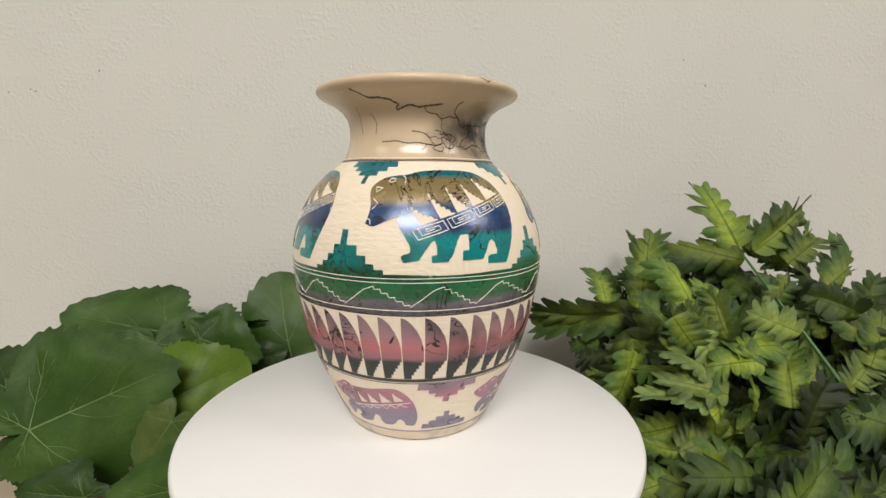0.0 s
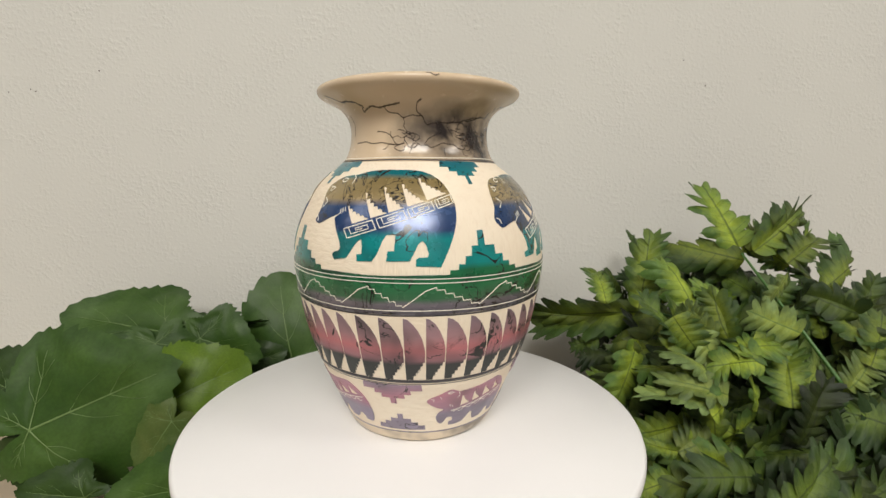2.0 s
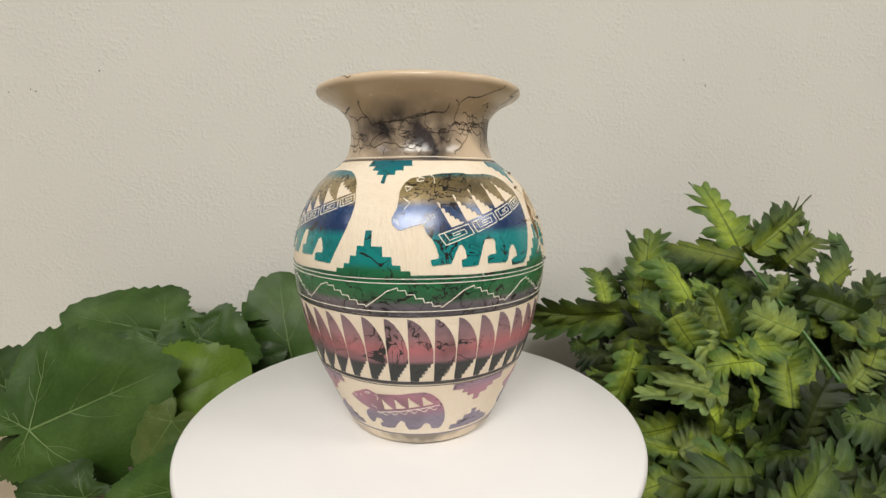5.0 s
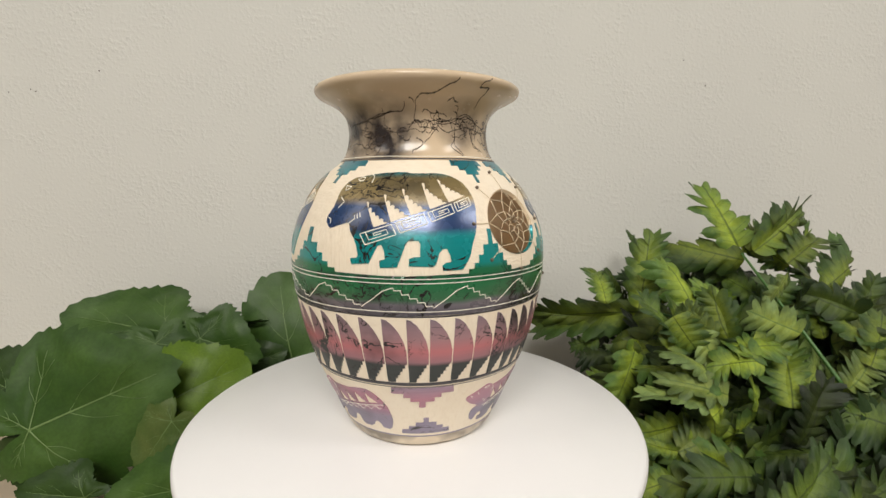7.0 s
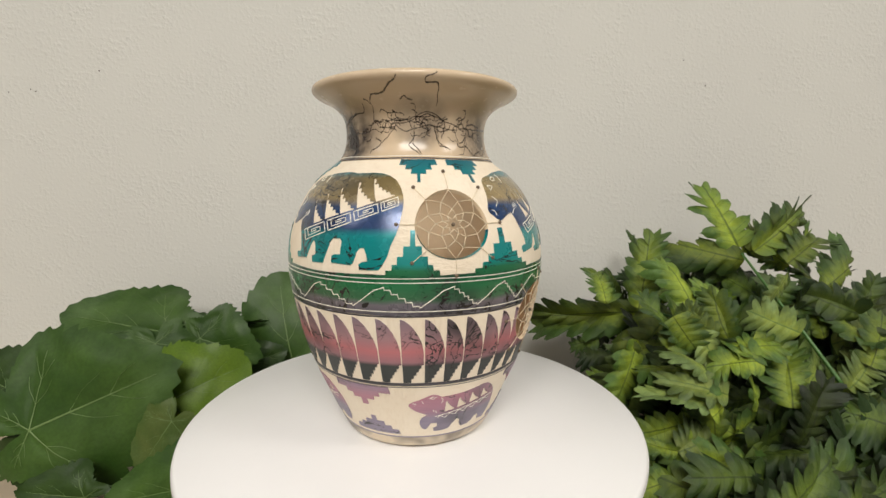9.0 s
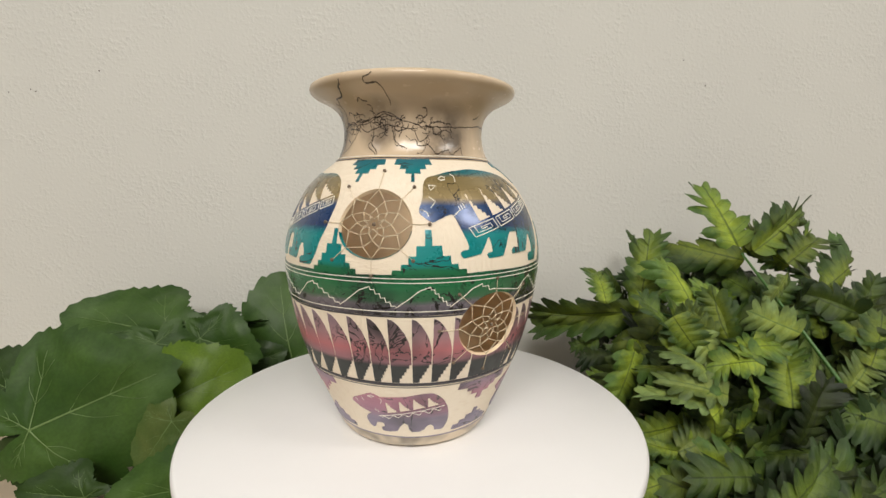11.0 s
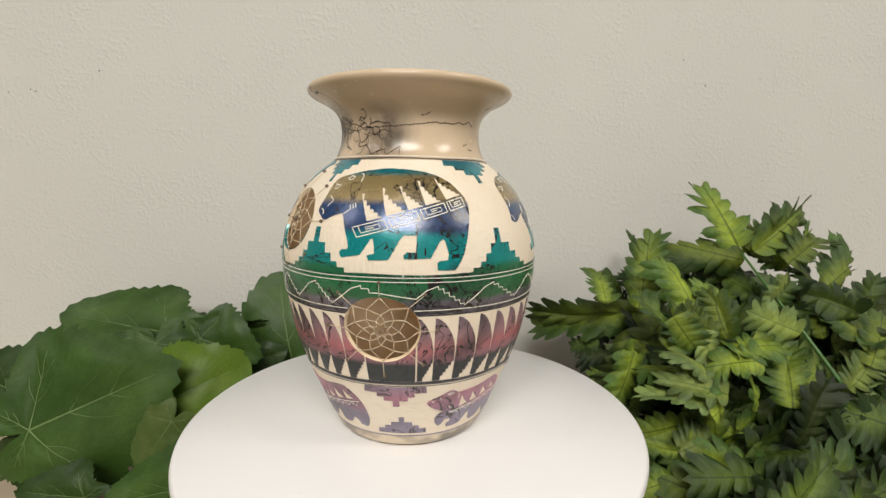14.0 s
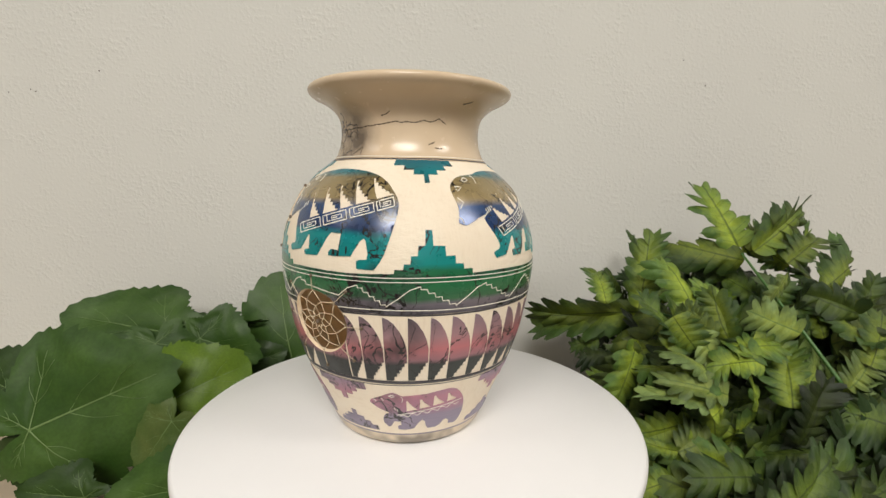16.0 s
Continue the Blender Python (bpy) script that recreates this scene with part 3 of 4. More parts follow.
def spikes(drawing):
    """Stepped feathers cut out above the bear's belt; each has a straight near edge and a stepped far one."""
    (a0, z0), _, (a1, z1), _ = drawing["belt"]
    rise = (z1 - z0) / (a1 - a0)
    foot = lambda x: z0 + (x - a0) * rise + 1.3
    out = []
    for a, top, near, far in drawing["feathers"]:
        end = foot(far) + 0.4
        lp = [(near, foot(near)), (a - 0.35, top - 0.3), (a + 0.2, top), (a + 1.0, top - 0.7)]
        w = (far - a - 1.0) / 5
        for k in range(1, 6):
            x0 = a + 1.0 + w * (k - 1)
            zz = top - (top - end) * (k / 5) ** 0.62
            lp += [(x0 + 0.15, zz + 0.2), (x0 + w * 0.5, zz + (0.7 if k < 5 else 0.3)), (x0 + w * 0.95, zz + 0.1)]
        lp.append((far, foot(far)))
        out.append(lp)
    return out


def bear(name, nose, drawing, mat, label):
    """A painted walking bear: the silhouette with cut-out feathers, and its scratched lines."""
    def place(p):
        return (nose + p[0], p[1])
    small = drawing is SMALL_BEAR
    body = curve(drawing["head"])[:-1] + curve(drawing["back"])[:-1] + [drawing["back"][-1]] + drawing["legs"] + curve(drawing["chest"], 3)[:-1]
    ob = inlay(name, [place(p) for p in body], mat, [[place(p) for p in lp] for lp in spikes(drawing)], cut=WINDOWS, label=label)
    def draw(pts, closed=False, width=0.42):
        strip("scratched_line", [place(p) for p in pts], width, SCRATCH, 0.52, closed, parent=ob, jitter=0.2)
    corner = drawing["belt"]
    def belt(u, t):
        lo = [corner[1][c] + (corner[3][c] - corner[1][c]) * u for c in (0, 1)]
        hi = [corner[0][c] + (corner[2][c] - corner[0][c]) * u for c in (0, 1)]
        return tuple(lo[c] + (hi[c] - lo[c]) * t for c in (0, 1))
    if small:
        draw([(10.4, 39), (12.2, 39.9), (13.8, 39.2), (12.2, 38.3)], True, 0.3)
        draw(curve([(16.4, 38.6), (17.4, 37), (16.8, 34.8)]), False, 0.3)
        draw([(2.0, 35.8), (3.6, 34.8), (3.0, 33.8)], False, 0.3)
        draw([(6.6, 37.2), (7.4, 35.4)], False, 0.3)
        draw([(12.6, 30.4), (13.2, 28.8)], False, 0.3)
        draw([(14, 29.6), (14.6, 28)], False, 0.3)
        draw([belt(u, 1) for u in (0, 0.25, 0.5, 0.75, 1)], False, 0.35)
        draw([belt(0.04 + 0.03 * k, 0.45 + 0.4 * math.sin(k * 1.25)) for k in range(31)], False, 0.3)
        return ob
    d = drawing["head"][4][0]
    draw([(d + 7.3, 157.2), (d + 9, 158.6), (d + 11, 158.2), (d + 10.6, 156.9), (d + 8.6, 156.5)], True)
    draw(curve([(d + 14.2, 159.9), (d + 15.8, 158.6), (d + 15.6, 155.6)]))
    draw([(d + 2.2, 154.0), (d + 5.6, 153.6), (d + 3.0, 151.4)], True)
    draw([(d + 2.0, 148.2), (d + 4.6, 145.8), (d + 2.4, 142.6)])
    a, z = drawing["chest"][-4]
    draw([(a + 2.6, z - 0.2), (a + 5.2, z + 2.4)])
    for k in range(3):
        draw([(a + 5.0 + k * 1.1, z + 4.6 + k * 0.6), (a + 5.7 + k * 1.1, z + 2.2 + k * 0.6)])
    a, z = drawing["head"][0]
    draw(curve([(a + 0.2, z + 2.6), (a + 1.6, z + 1.8), (a + 2.2, z - 0.4)]))
    for s0, s1 in ((0.0, 0.27), (0.305, 0.545), (0.58, 0.80), (0.83, 0.985)):
        w = s1 - s0
        draw([belt(s0, 0), belt(s1, 0), belt(s1, 1), belt(s0, 1)], True, 0.5)
        draw([belt(s0 + w * 0.18, 1), belt(s0 + w * 0.18, 0.28), belt(s0 + w * 0.8, 0.28), belt(s0 + w * 0.8, 0.70), belt(s0 + w * 0.38, 0.70), belt(s0 + w * 0.38, 0.5), belt(s0 + w * 0.62, 0.5)], False, 0.42)
    return ob


for nose, drawing in ((-20.0, BEAR_ONE), (60.0, BEAR_TWO), (164.0, BEAR_THREE), (255.0, BEAR_ONE)):
    bear("painted_bear", nose, drawing, BEAR_PAINT, "walking bear in glossy teal, gold and blue bands")


def steps(a, half, levels):
    """Outline of a stepped pyramid: levels are (upper height, lower height, share of the half width)."""
    right, left = [], []
    for hi, lo, k in levels:
        right += [(a + half * k, hi), (a + half * k * 1.04, lo)]
        left += [(a - half * k, hi), (a - half * k * 1.04, lo)]
    return right + left[::-1]


# upright stepped pyramids: centre, half width, how far the upright neck leans off the centre
for a, half, lean in ((-28.3, 15.0, -2.0), (54.2, 14.5, -2.0), (129.6, 9.6, 0.1), (166.4, 13.5, -0.6), (243.0, 14.6, -2.4)):
    lp = []
    for side in (1, -1):
        run = []
        for hi, lo, k in ((132.2, 124.5, 0.085), (124.5, 119.5, 0.34), (119.5, 115.4, 0.56), (115.4, 112.6, 0.76), (112.6, 109.4, 1.0)):
            c = a + lean * (1 - k) ** 2
            run += [(c + side * half * k, hi), (c + side * half * (k + 0.015), lo)]
        lp += run if side == 1 else run[::-1]
    inlay("stepped_pyramid", lp, STEP_PAINT, cut=WINDOWS, label="stepped pyramid in teal fading to green")
for a, half in ((-28.5, 15.4), (54.4, 13.2), (132.4, 10.6), (160.2, 10.4), (242.0, 17.0)):
    inlay("stepped_pendant", steps(a, half, [(168.0, 165.0, 1.0), (165.0, 162.6, 0.66), (162.6, 160.2, 0.36), (160.2, 155.8, 0.07)]), PENDANT_PAINT, label="hanging stepped motif in dark teal")

# the green band and its scratched mountain line
inlay("green_band", [(-180 + k * 2.0, 110.2 + 0.25 * math.sin(k * 0.31)) for k in range(181)] + [(180 - k * 2.0, 89.2 + 0.2 * math.sin(k * 0.4)) for k in range(181)], GREEN_PAINT,
      cut=[(a - 360 if a > 180 else a, z, r) for a, z, r in WINDOWS], label="glossy green band fading to smoky violet")
ring("scratched_ring", 108.5, 0.42, SCRATCH, 0.52)
ring("scratched_ring", 106.3, 0.42, SCRATCH, 0.52)
ring("scratched_ring", 91.5, 0.42, SCRATCH, 0.52)
PEAKS = [-43, -17, 9.3, 34.5, 64, 92.3, 119.3, 144.6, 166.5, 186.5, 214.6, 237.8, 264, 291]
for i, a in enumerate(PEAKS):
    nxt = PEAKS[i + 1] if i + 1 < len(PEAKS) else PEAKS[0] + 360
    low = nxt - 12.5
    pts = [(a, 104.2)]
    n = 5
    for k in range(n):
        x0, x1 = a + (low - a) * k / n, a + (low - a) * (k + 0.9) / n
        z0 = 104.2 - 10.4 * k / n
        pts += [(x0 + 0.2, z0 - 1.6), (x1, z0 - 1.4)]
    pts += [(low, 93.4), (low + 4.5, 97.8), (low + 8.5, 102.2), (nxt, 104.2)]
    pts = [p for p in pts if all(in_window(p[0], p[1], w)[0] > w[2] + 0.6 for w in WINDOWS)]
    if i in (8, 9):
        pts = [p for p in pts if p[1] > 97.5 or not 182 < p[0] < 207]
    strip("mountain_line", pts, 0.45, SCRATCH, 0.52, label="scratched cream mountain line" if i == 0 else "")

# feathers between the green band and the dark ring
QUILLS = [-42.1, -33.6, -24.8, -16.2, -7.1, 2.3, 12.2, 21.9, 30.8, 39.2, 48.9, 58.2, 67.2, 77.7, 87.1, 96.7, 105.6, 115.3, 124.7, 134.1, 142.6, 150.6, 159.7, 168.0, 176.3,
          207.4, 214.2, 223.6, 233.3, 242.1, 250.8, 260.7, 269.9, 279.5, 289.0, 298.7, 308.3, 317.9]
for a, nxt in zip(QUILLS, QUILLS[1:]):
    if nxt - a > 20:
        solid = [(a + 9.6, 89.0), (nxt - 0.6, 89.0), (nxt - 0.6, 50.0), (a + 9.6, 50.0)]
        inlay("feather_ground", solid, QUILL_PAINT, cut=WINDOWS, h=0.3, label="painted ground round the lower opening")
        nxt = a + 9.2
    w = (nxt - a) / 9.0
    lp = [(a, 87.2), (a + 1.8 * w, 86.4), (a + 4.0 * w, 83.7), (a + 6.1 * w, 79.4), (a + 7.7 * w, 74.6), (a + 8.6 * w, 69.2), (a + 8.72 * w, 61.2)]
    for s in range(5):
        lp += [(a + (7.8 - 1.05 * s) * w, 61.0 - 2.1 * s), (a + (7.75 - 1.05 * s) * w, 58.9 - 2.1 * s)]
    lp += [(a + 3.3 * w, 50.0), (a + 0.25 * w, 50.0)]
    inlay("feather", lp, QUILL_PAINT, cut=WINDOWS, h=0.3)
ring("dark_ring", 48.6, 1.9, RING_PAINT, 0.22, "smoky dark ring")
ring("dark_ring", 46.6, 0.35, RING_PAINT, 0.2)
ring("foot_ring", 9.2, 0.8, SMALL_PAINT, 0.15, "thin faded violet ring above the foot")
ring("dark_ring", 88.6, 0.7, RING_PAINT, 0.2)
ring("neck_ring", 168.9, 0.7, RING_PAINT, 0.15, "thin dark ring under the neck")
ring("neck_ring", 170.2, 0.35, SCRATCH, 0.15)

# lower row
for nose in (-54.6, 32.0, 126.6, 213.4):
    bear("small_bear", nose, SMALL_BEAR, SMALL_PAINT, "small walking bear in faded violet and rose")
for a in (14.3, 102.8, 197.5, 287.0):
    inlay("small_pendant", steps(a, 14.6, [(46.0, 42.0, 1.0), (42.0, 39.2, 0.62), (39.2, 36.4, 0.4), (36.4, 32.2, 0.11)]), SMALL_PAINT, label="hanging stepped motif in faded violet")
    inlay("small_pyramid", steps(a + 2.2, 14.5, [(23.8, 20.2, 0.1), (20.2, 17.4, 0.42), (17.4, 14.8, 0.7), (14.8, 11.8, 1.0)]), SMALL_PAINT, label="small stepped pyramid in faded violet")


# hair marks on the neck
def hair_mark(points, seed, width=0.55, wild=1.0):
    rng = random.Random(seed)
    out = [points[0]]
    for (a0, z0), (a1, z1) in zip(points, points[1:]):
        n = max(2, int(math.hypot((a1 - a0) * 0.8, z1 - z0) / 2.6))
        for k in range(1, n + 1):
            e = 0 if k == n else 1
            out.append((a0 + (a1 - a0) * k / n + e * rng.uniform(-1, 1) * wild, z0 + (z1 - z0) * k / n + e * rng.uniform(-0.7, 0.7) * wild))
    strip("hair_mark", curve(out, 3), width, SOOT, 0.08, jitter=0.35)


HAIR = [[(-49, 199), (-50, 190), (-48, 184)], [(-37, 195.5), (-33, 190), (-34, 183.5)]]
HAIR_FRONT = [[(-39, 206.7), (-33, 203.0), (-18, 201.3), (-13, 199.1), (-15, 196.3), (-8, 198.3), (4, 198.1), (16, 199.6)],
              [(4, 198.1), (6, 195.6), (13, 194.4), (17, 192.1), (24, 193.5), (31, 193.1)],
              [(30, 201.2), (27, 198.6), (27, 195.3), (31, 192.6), (35, 188.2), (40, 189.3), (54, 190.0), (71, 192.2), (83, 195.0)],
              [(17, 192.1), (17, 187.6), (20, 183.5), (28, 182.5), (29, 180.9), (26, 179.3), (18, 182.0), (17, 178.3), (10, 175.8)],
              [(-28, 179.3), (-15, 179.6), (-5, 178.5), (5, 178.0), (13, 177.3), (18, 178.3)],
              [(-5, 185.1), (4, 184.0), (9, 180.5), (13, 177.3)],
              [(43, 189.3), (45, 184.8), (37, 181.5), (34, 180.4)],
              [(35, 180.4), (32, 177.3), (37, 175.8), (46, 178.5), (55, 177.7), (61, 175.2)],
              [(52, 186.0), (59, 184.7), (66, 184.0), (62, 181.1), (56, 183.0)],
              [(47, 175.4), (47, 171.1)]]
HAIR_BACK = [[(122, 209.4), (118, 206.5), (112, 203.3), (104, 202.6), (100, 199.5), (100, 195.5), (99, 189.7), (103, 186.2), (108, 186.1)],
             [(96, 200.9), (99, 198.7)],
             [(66, 191.9), (80, 194.0), (90, 194.5), (93, 199.3)],
             [(99, 188.8), (94, 184.3), (88, 183.5), (76, 184.5)],
             [(141, 211.0), (137, 209.1), (136, 206.5), (142, 206.5), (144, 202.4), (145, 197.2)],
             [(109, 190.1), (113, 187.6), (121, 188.1), (130, 190.3), (138, 194.0), (146, 192.5), (152, 189.8)],
             [(108, 186.1), (116, 186.1), (110, 180.5), (106, 177.4)],
             [(130, 183.2), (129, 179.6), (126, 176.4), (131, 172.9), (134, 170.3)],
             [(145, 187.4), (146, 181.1), (149, 177.1), (153, 174.0)],
             [(121, 199.8), (124, 201.5), (129, 199.6)],
             [(116, 187.6), (124, 183.6), (134, 185.9), (142, 187.2), (152, 185.6), (163, 185.2)]]
HAIR_SIDE = [[(119, 189), (140, 193), (154, 189), (167, 186), (197, 187), (220, 189), (251, 190), (255, 191.5), (261, 189)], [(130, 187), (129, 177), (135, 171)], [(146, 187), (148, 176), (156, 174)],
             [(177, 171), (186, 174), (188, 171), (197, 175.5), (196.6, 170)], [(212, 192.5), (219, 194.8)], [(271, 200), (278, 202)], [(247, 177), (252, 178.5)], [(32, 212.3), (36, 210.8), (38, 211.6)], [(252, 175.5), (257, 175)], [(160, 186), (165, 178), (172, 182)]]
for i, line in enumerate(HAIR + HAIR_FRONT + HAIR_BACK + HAIR_SIDE):
    hair_mark(line, 10 + i, 0.85 if i in (2, 4) else 0.6, 0.8)
rng = random.Random(5)
for a0, z0, spread, count in ((72, 181, 14, 20), (135, 188, 15, 20), (172, 184, 13, 16), (24, 179, 9, 7), (104, 185, 10, 9)):
    for k in range(count):
        a, z, heading = a0 + rng.gauss(0, spread * 0.6), z0 + rng.gauss(0, 3), rng.uniform(0, 6.3)
        line = [(a, z)]
        for s in range(rng.randint(4, 9)):
            heading += rng.uniform(-1.3, 1.3)
            a, z = a + 2.6 * math.cos(heading), min(198, max(171.5, z + 1.9 * math.sin(heading)))
            line.append((a, z))
        strip("hair_mark", curve(line, 3), rng.uniform(0.4, 0.8), SOOT, 0.06, jitter=0.5)


# dream-catcher webs in the round openings
def web(win):
    wa, wz, r = win
    c, normal = on_vase(wa, wz, -0.3), (on_vase(wa, wz, 1.0) - on_vase(wa, wz, 0.0)).normalized()
    east = Vector((0, 0, 1)).cross(normal).normalized()
    north = normal.cross(east)
    def at(t, rho):
        a, z = wa + math.degrees(rho * WIDER * math.cos(t) / radius(wz)), wz + rho * math.sin(t) * 0.975
        k = min(1, rho / r)
        flat = c + (east * WIDER * math.cos(t) + north * math.sin(t)) * rho / 1000
        return flat.lerp(on_vase(a, z, 0.1), k**2)
    rnd, n = random.Random(int(wa)), 8
    net = tagged(new("dream_web"), "woven thread web")
    net.parent = vase
    nodes = [[at(2 * math.pi * (k + 0.5 * (j % 2) + rnd.uniform(-0.13, 0.13) * (j > 0)) / n, r * q) for k in range(n)] for j, q in enumerate((0.985, 0.70, 0.47, 0.29, 0.14))]
    for j in range(len(nodes) - 1):
        for k in range(n):
            for s in (0, -1) if j % 2 == 0 else (0, 1):
                p, q = nodes[j][k], nodes[j + 1][(k + s) % n]
                part("thread", tube("thread", [p, p.lerp(q, 0.5) + normal * 0.0002, q], 0.0002, THREAD, 5), net)
    for k in range(n):
        t = 2 * math.pi * k / n
        pin_r = r * rnd.uniform(1.4, 1.55)
        pts = []
        for s in range(7):
            rho = r + (pin_r - r) * s / 6
            pts.append(on_vase(wa + math.degrees(rho * WIDER * math.cos(t) / radius(wz)), wz + rho * math.sin(t) * 0.975, 0.6))
        part("anchor_thread", tube("anchor_thread", [nodes[0][k]] + pts, 0.00018, THREAD, 5), net)
        bm = bmesh.new()
        bmesh.ops.create_icosphere(bm, subdivisions=2, radius=0.0010, matrix=Matrix.Translation(pts[-1]))
        part("pin_hole", bm_mesh("pin_hole", bm, PIN, False), net)
    bm = bmesh.new()
    bmesh.ops.create_icosphere(bm, subdivisions=2, radius=0.0011, matrix=Matrix.Translation(c + normal * 0.0003))
    part("bead", bm_mesh("bead", bm, PIN, False), net, "small dark bead")


for win in WINDOWS:
    web(win)


# ---- plants ----
def frame_of(hub, tip, roll, face=(0.0, -1.0, 0.35)):
    """Pose with x from hub to tip and z towards the room."""
    hub, x = Vector(hub), (Vector(tip) - Vector(hub))
    size = x.length
    x.normalize()
    z = Vector(face)
    z = (z - x * z.dot(x)).normalized()
    z = Matrix.Rotation(radians(roll), 3, x) @ z
    m = Matrix((x, z.cross(x), z)).transposed().to_4x4()
    m.translation = hub
    return m, size


def ivy_mesh(seed):
    """A broad toothed leaf of unit length from its stalk to its tip, unit width."""
    rng = random.Random(seed)
    n, rings = 160, 10
    ph = rng.uniform(0, 6)
    def edge(t):
        # five shallow lobes, a notch at the stalk, small teeth
        lobe = 0.475 + 0.14 * abs(math.cos(t * 2.5)) ** 2.5 + 0.17 * math.cos(t) + 0.05 * math.cos(2 * t) + 0.012 * math.sin(t * 9 + ph)
        notch = 0.30 * math.exp(-((abs(t) - math.pi) / 0.22) ** 2)
        teeth = 0.030 * (0.6 + 0.4 * math.sin(t * 7 + ph)) * (1 - 2 * ((t * 22 / math.pi) % 1.0)) + rng.uniform(-0.007, 0.007)
        taper = 1 - 0.36 * min(1.0, max(0.0, (abs(t) - 0.5) / 1.8))
        return max(0.05, (lobe - notch) * taper + teeth)
    ts = [-math.pi + 2 * math.pi * k / n for k in range(n)]
    es = [edge(t) for t in ts]
    def height(x, y):
        t = math.atan2(y, x)
        rho = math.hypot(x, y)
        fold = 0.07 * abs(math.sin(2.5 * t)) * min(1, rho * 3) * rho
        quilt = 0.010 * math.sin(26 * rho + 5 * abs(math.sin(2.5 * t))) * min(1, rho * 2)
        return fold + quilt - 0.22 * (x * x) * 0.5 - 0.42 * y * y + 0.035 * math.sin(5 * x + ph) * math.cos(6 * y + ph) + 0.05 * rho * rho * math.sin(3 * t + ph)
    verts, faces = [(0, 0, height(0.001, 0))], []
    for j in range(1, rings + 1):
        for k in range(n):
            rho = es[k] * j / rings * 1.25
            x, y = rho * math.cos(ts[k]), rho * math.sin(ts[k])
            verts.append((x, y, height(x, y)))
    for k in range(n):
        faces.append((0, 1 + k, 1 + (k + 1) % n))
        for j in range(rings - 1):
            a, b = 1 + j * n + k, 1 + j * n + (k + 1) % n
            faces.append((a, a + n, b + n, b))
    veins = []
    for lobe_t, ln in ((0, 0.95), (1.1, 0.55), (-1.1, 0.55), (2.3, 0.27), (-2.3, 0.27)):
        main = [(s * ln * math.cos(lobe_t) * 0.95, s * ln * math.sin(lobe_t) * 0.95) for s in np.linspace(0, 1, 12)]
        veins.append((main, 0.014 if lobe_t == 0 else 0.009))
        for s in (0.3, 0.6):
            for side in (-1, 1):
                t = lobe_t + side * 0.75
                b = (s * ln * math.cos(lobe_t), s * ln * math.sin(lobe_t))
                veins.append(([(b[0] + q * 0.42 * (1 - s * 0.5) * ln * math.cos(t - side * 0.25 * q), b[1] + q * 0.42 * (1 - s * 0.5) * ln * math.sin(t - side * 0.25 * q)) for q in np.linspace(0, 1, 9)], 0.0042))
    vv, vf = [], []
    for line, w in veins:
        b = len(vv)
        for i, (x, y) in enumerate(line):
            x0, y0 = line[max(i - 1, 0)]
            x1, y1 = line[min(i + 1, len(line) - 1)]
            L = math.hypot(x1 - x0, y1 - y0) or 1
            ww = w * (1 - 0.75 * i / (len(line) - 1)) / 2
            for s in (-1, 0, 1):
                px, py = x - s * (y1 - y0) / L * ww, y + s * (x1 - x0) / L * ww
                vv.append((px, py, height(px, py) + (0.006 if s == 0 else 0.003)))
        for i in range(len(line) - 1):
            for s in (0, 1):
                p = b + i * 3 + s
                vf.append((p, p + 3, p + 4, p + 1))
    return (verts, faces), (vv, vf)


ivy = tagged(new("ivy_plant"), "artificial vine with broad dark green leaves beside the turntable", "artificial plant")
IVY_SHAPES = [ivy_mesh(s) for s in (3, 8, 15)]
IVY_DATA = {}


def ivy_leaf(hub, tip, width, roll, tint):
    i = len(ivy.children)
    m, size = frame_of(hub, tip, roll)
    key = (i % 3, tint)
    if key not in IVY_DATA:
        (v, f), (vv, vf) = IVY_SHAPES[key[0]]
        IVY_DATA[key] = mesh_of("leaf", v, f, IVY[tint]), mesh_of("vein", vv, vf, IVY_VEIN)
    blade, veins = IVY_DATA[key]
    ob = part("leaf", blade, ivy, ("dark green leaf", "deep green leaf", "bright yellow-green leaf", "grey-green leaf", "olive leaf")[tint], m @ Matrix.Diagonal((size, width * 0.8, size, 1)))
    part("vein", veins, ob, "paler raised vein pattern")


ivy_leaf((-0.283, 0.030, 0.054), (-0.190, 0.043, 0.094), 0.136, 6, 0)
ivy_leaf((-0.228, 0.125, 0.096), (-0.331, 0.140, 0.112), 0.100, 14, 0)
ivy_leaf((-0.197, 0.055, 0.062), (-0.143, 0.080, 0.084), 0.092, -4, 2)
ivy_leaf((-0.196, 0.115, 0.094), (-0.145, 0.110, 0.078), 0.072, 10, 0)
ivy_leaf((-0.231, 0.135, 0.092), (-0.152, 0.150, 0.096), 0.026, 40, 1)
ivy_leaf((-0.122, 0.150, 0.050), (-0.143, 0.172, 0.142), 0.130, 0, 0)
ivy_leaf((-0.184, 0.035, 0.056), (-0.207, 0.028, 0.022), 0.062, 0, 4)
ivy_leaf((-0.140, -0.020, 0.040), (-0.209, -0.010, 0.020), 0.060, 0, 0)
ivy_leaf((-0.236, 0.115, 0.090), (-0.224, 0.090, 0.036), 0.110, 0, 0)
# added blade for the big leaf's downturned lower lobe; dark tint paints its shade
ivy_leaf((-0.278, 0.034, 0.050), (-0.268, 0.024, 0.004), 0.085, 0, 1)
ivy_leaf((-0.165, 0.130, 0.062), (-0.128, 0.140, 0.072), 0.045, 0, 1)
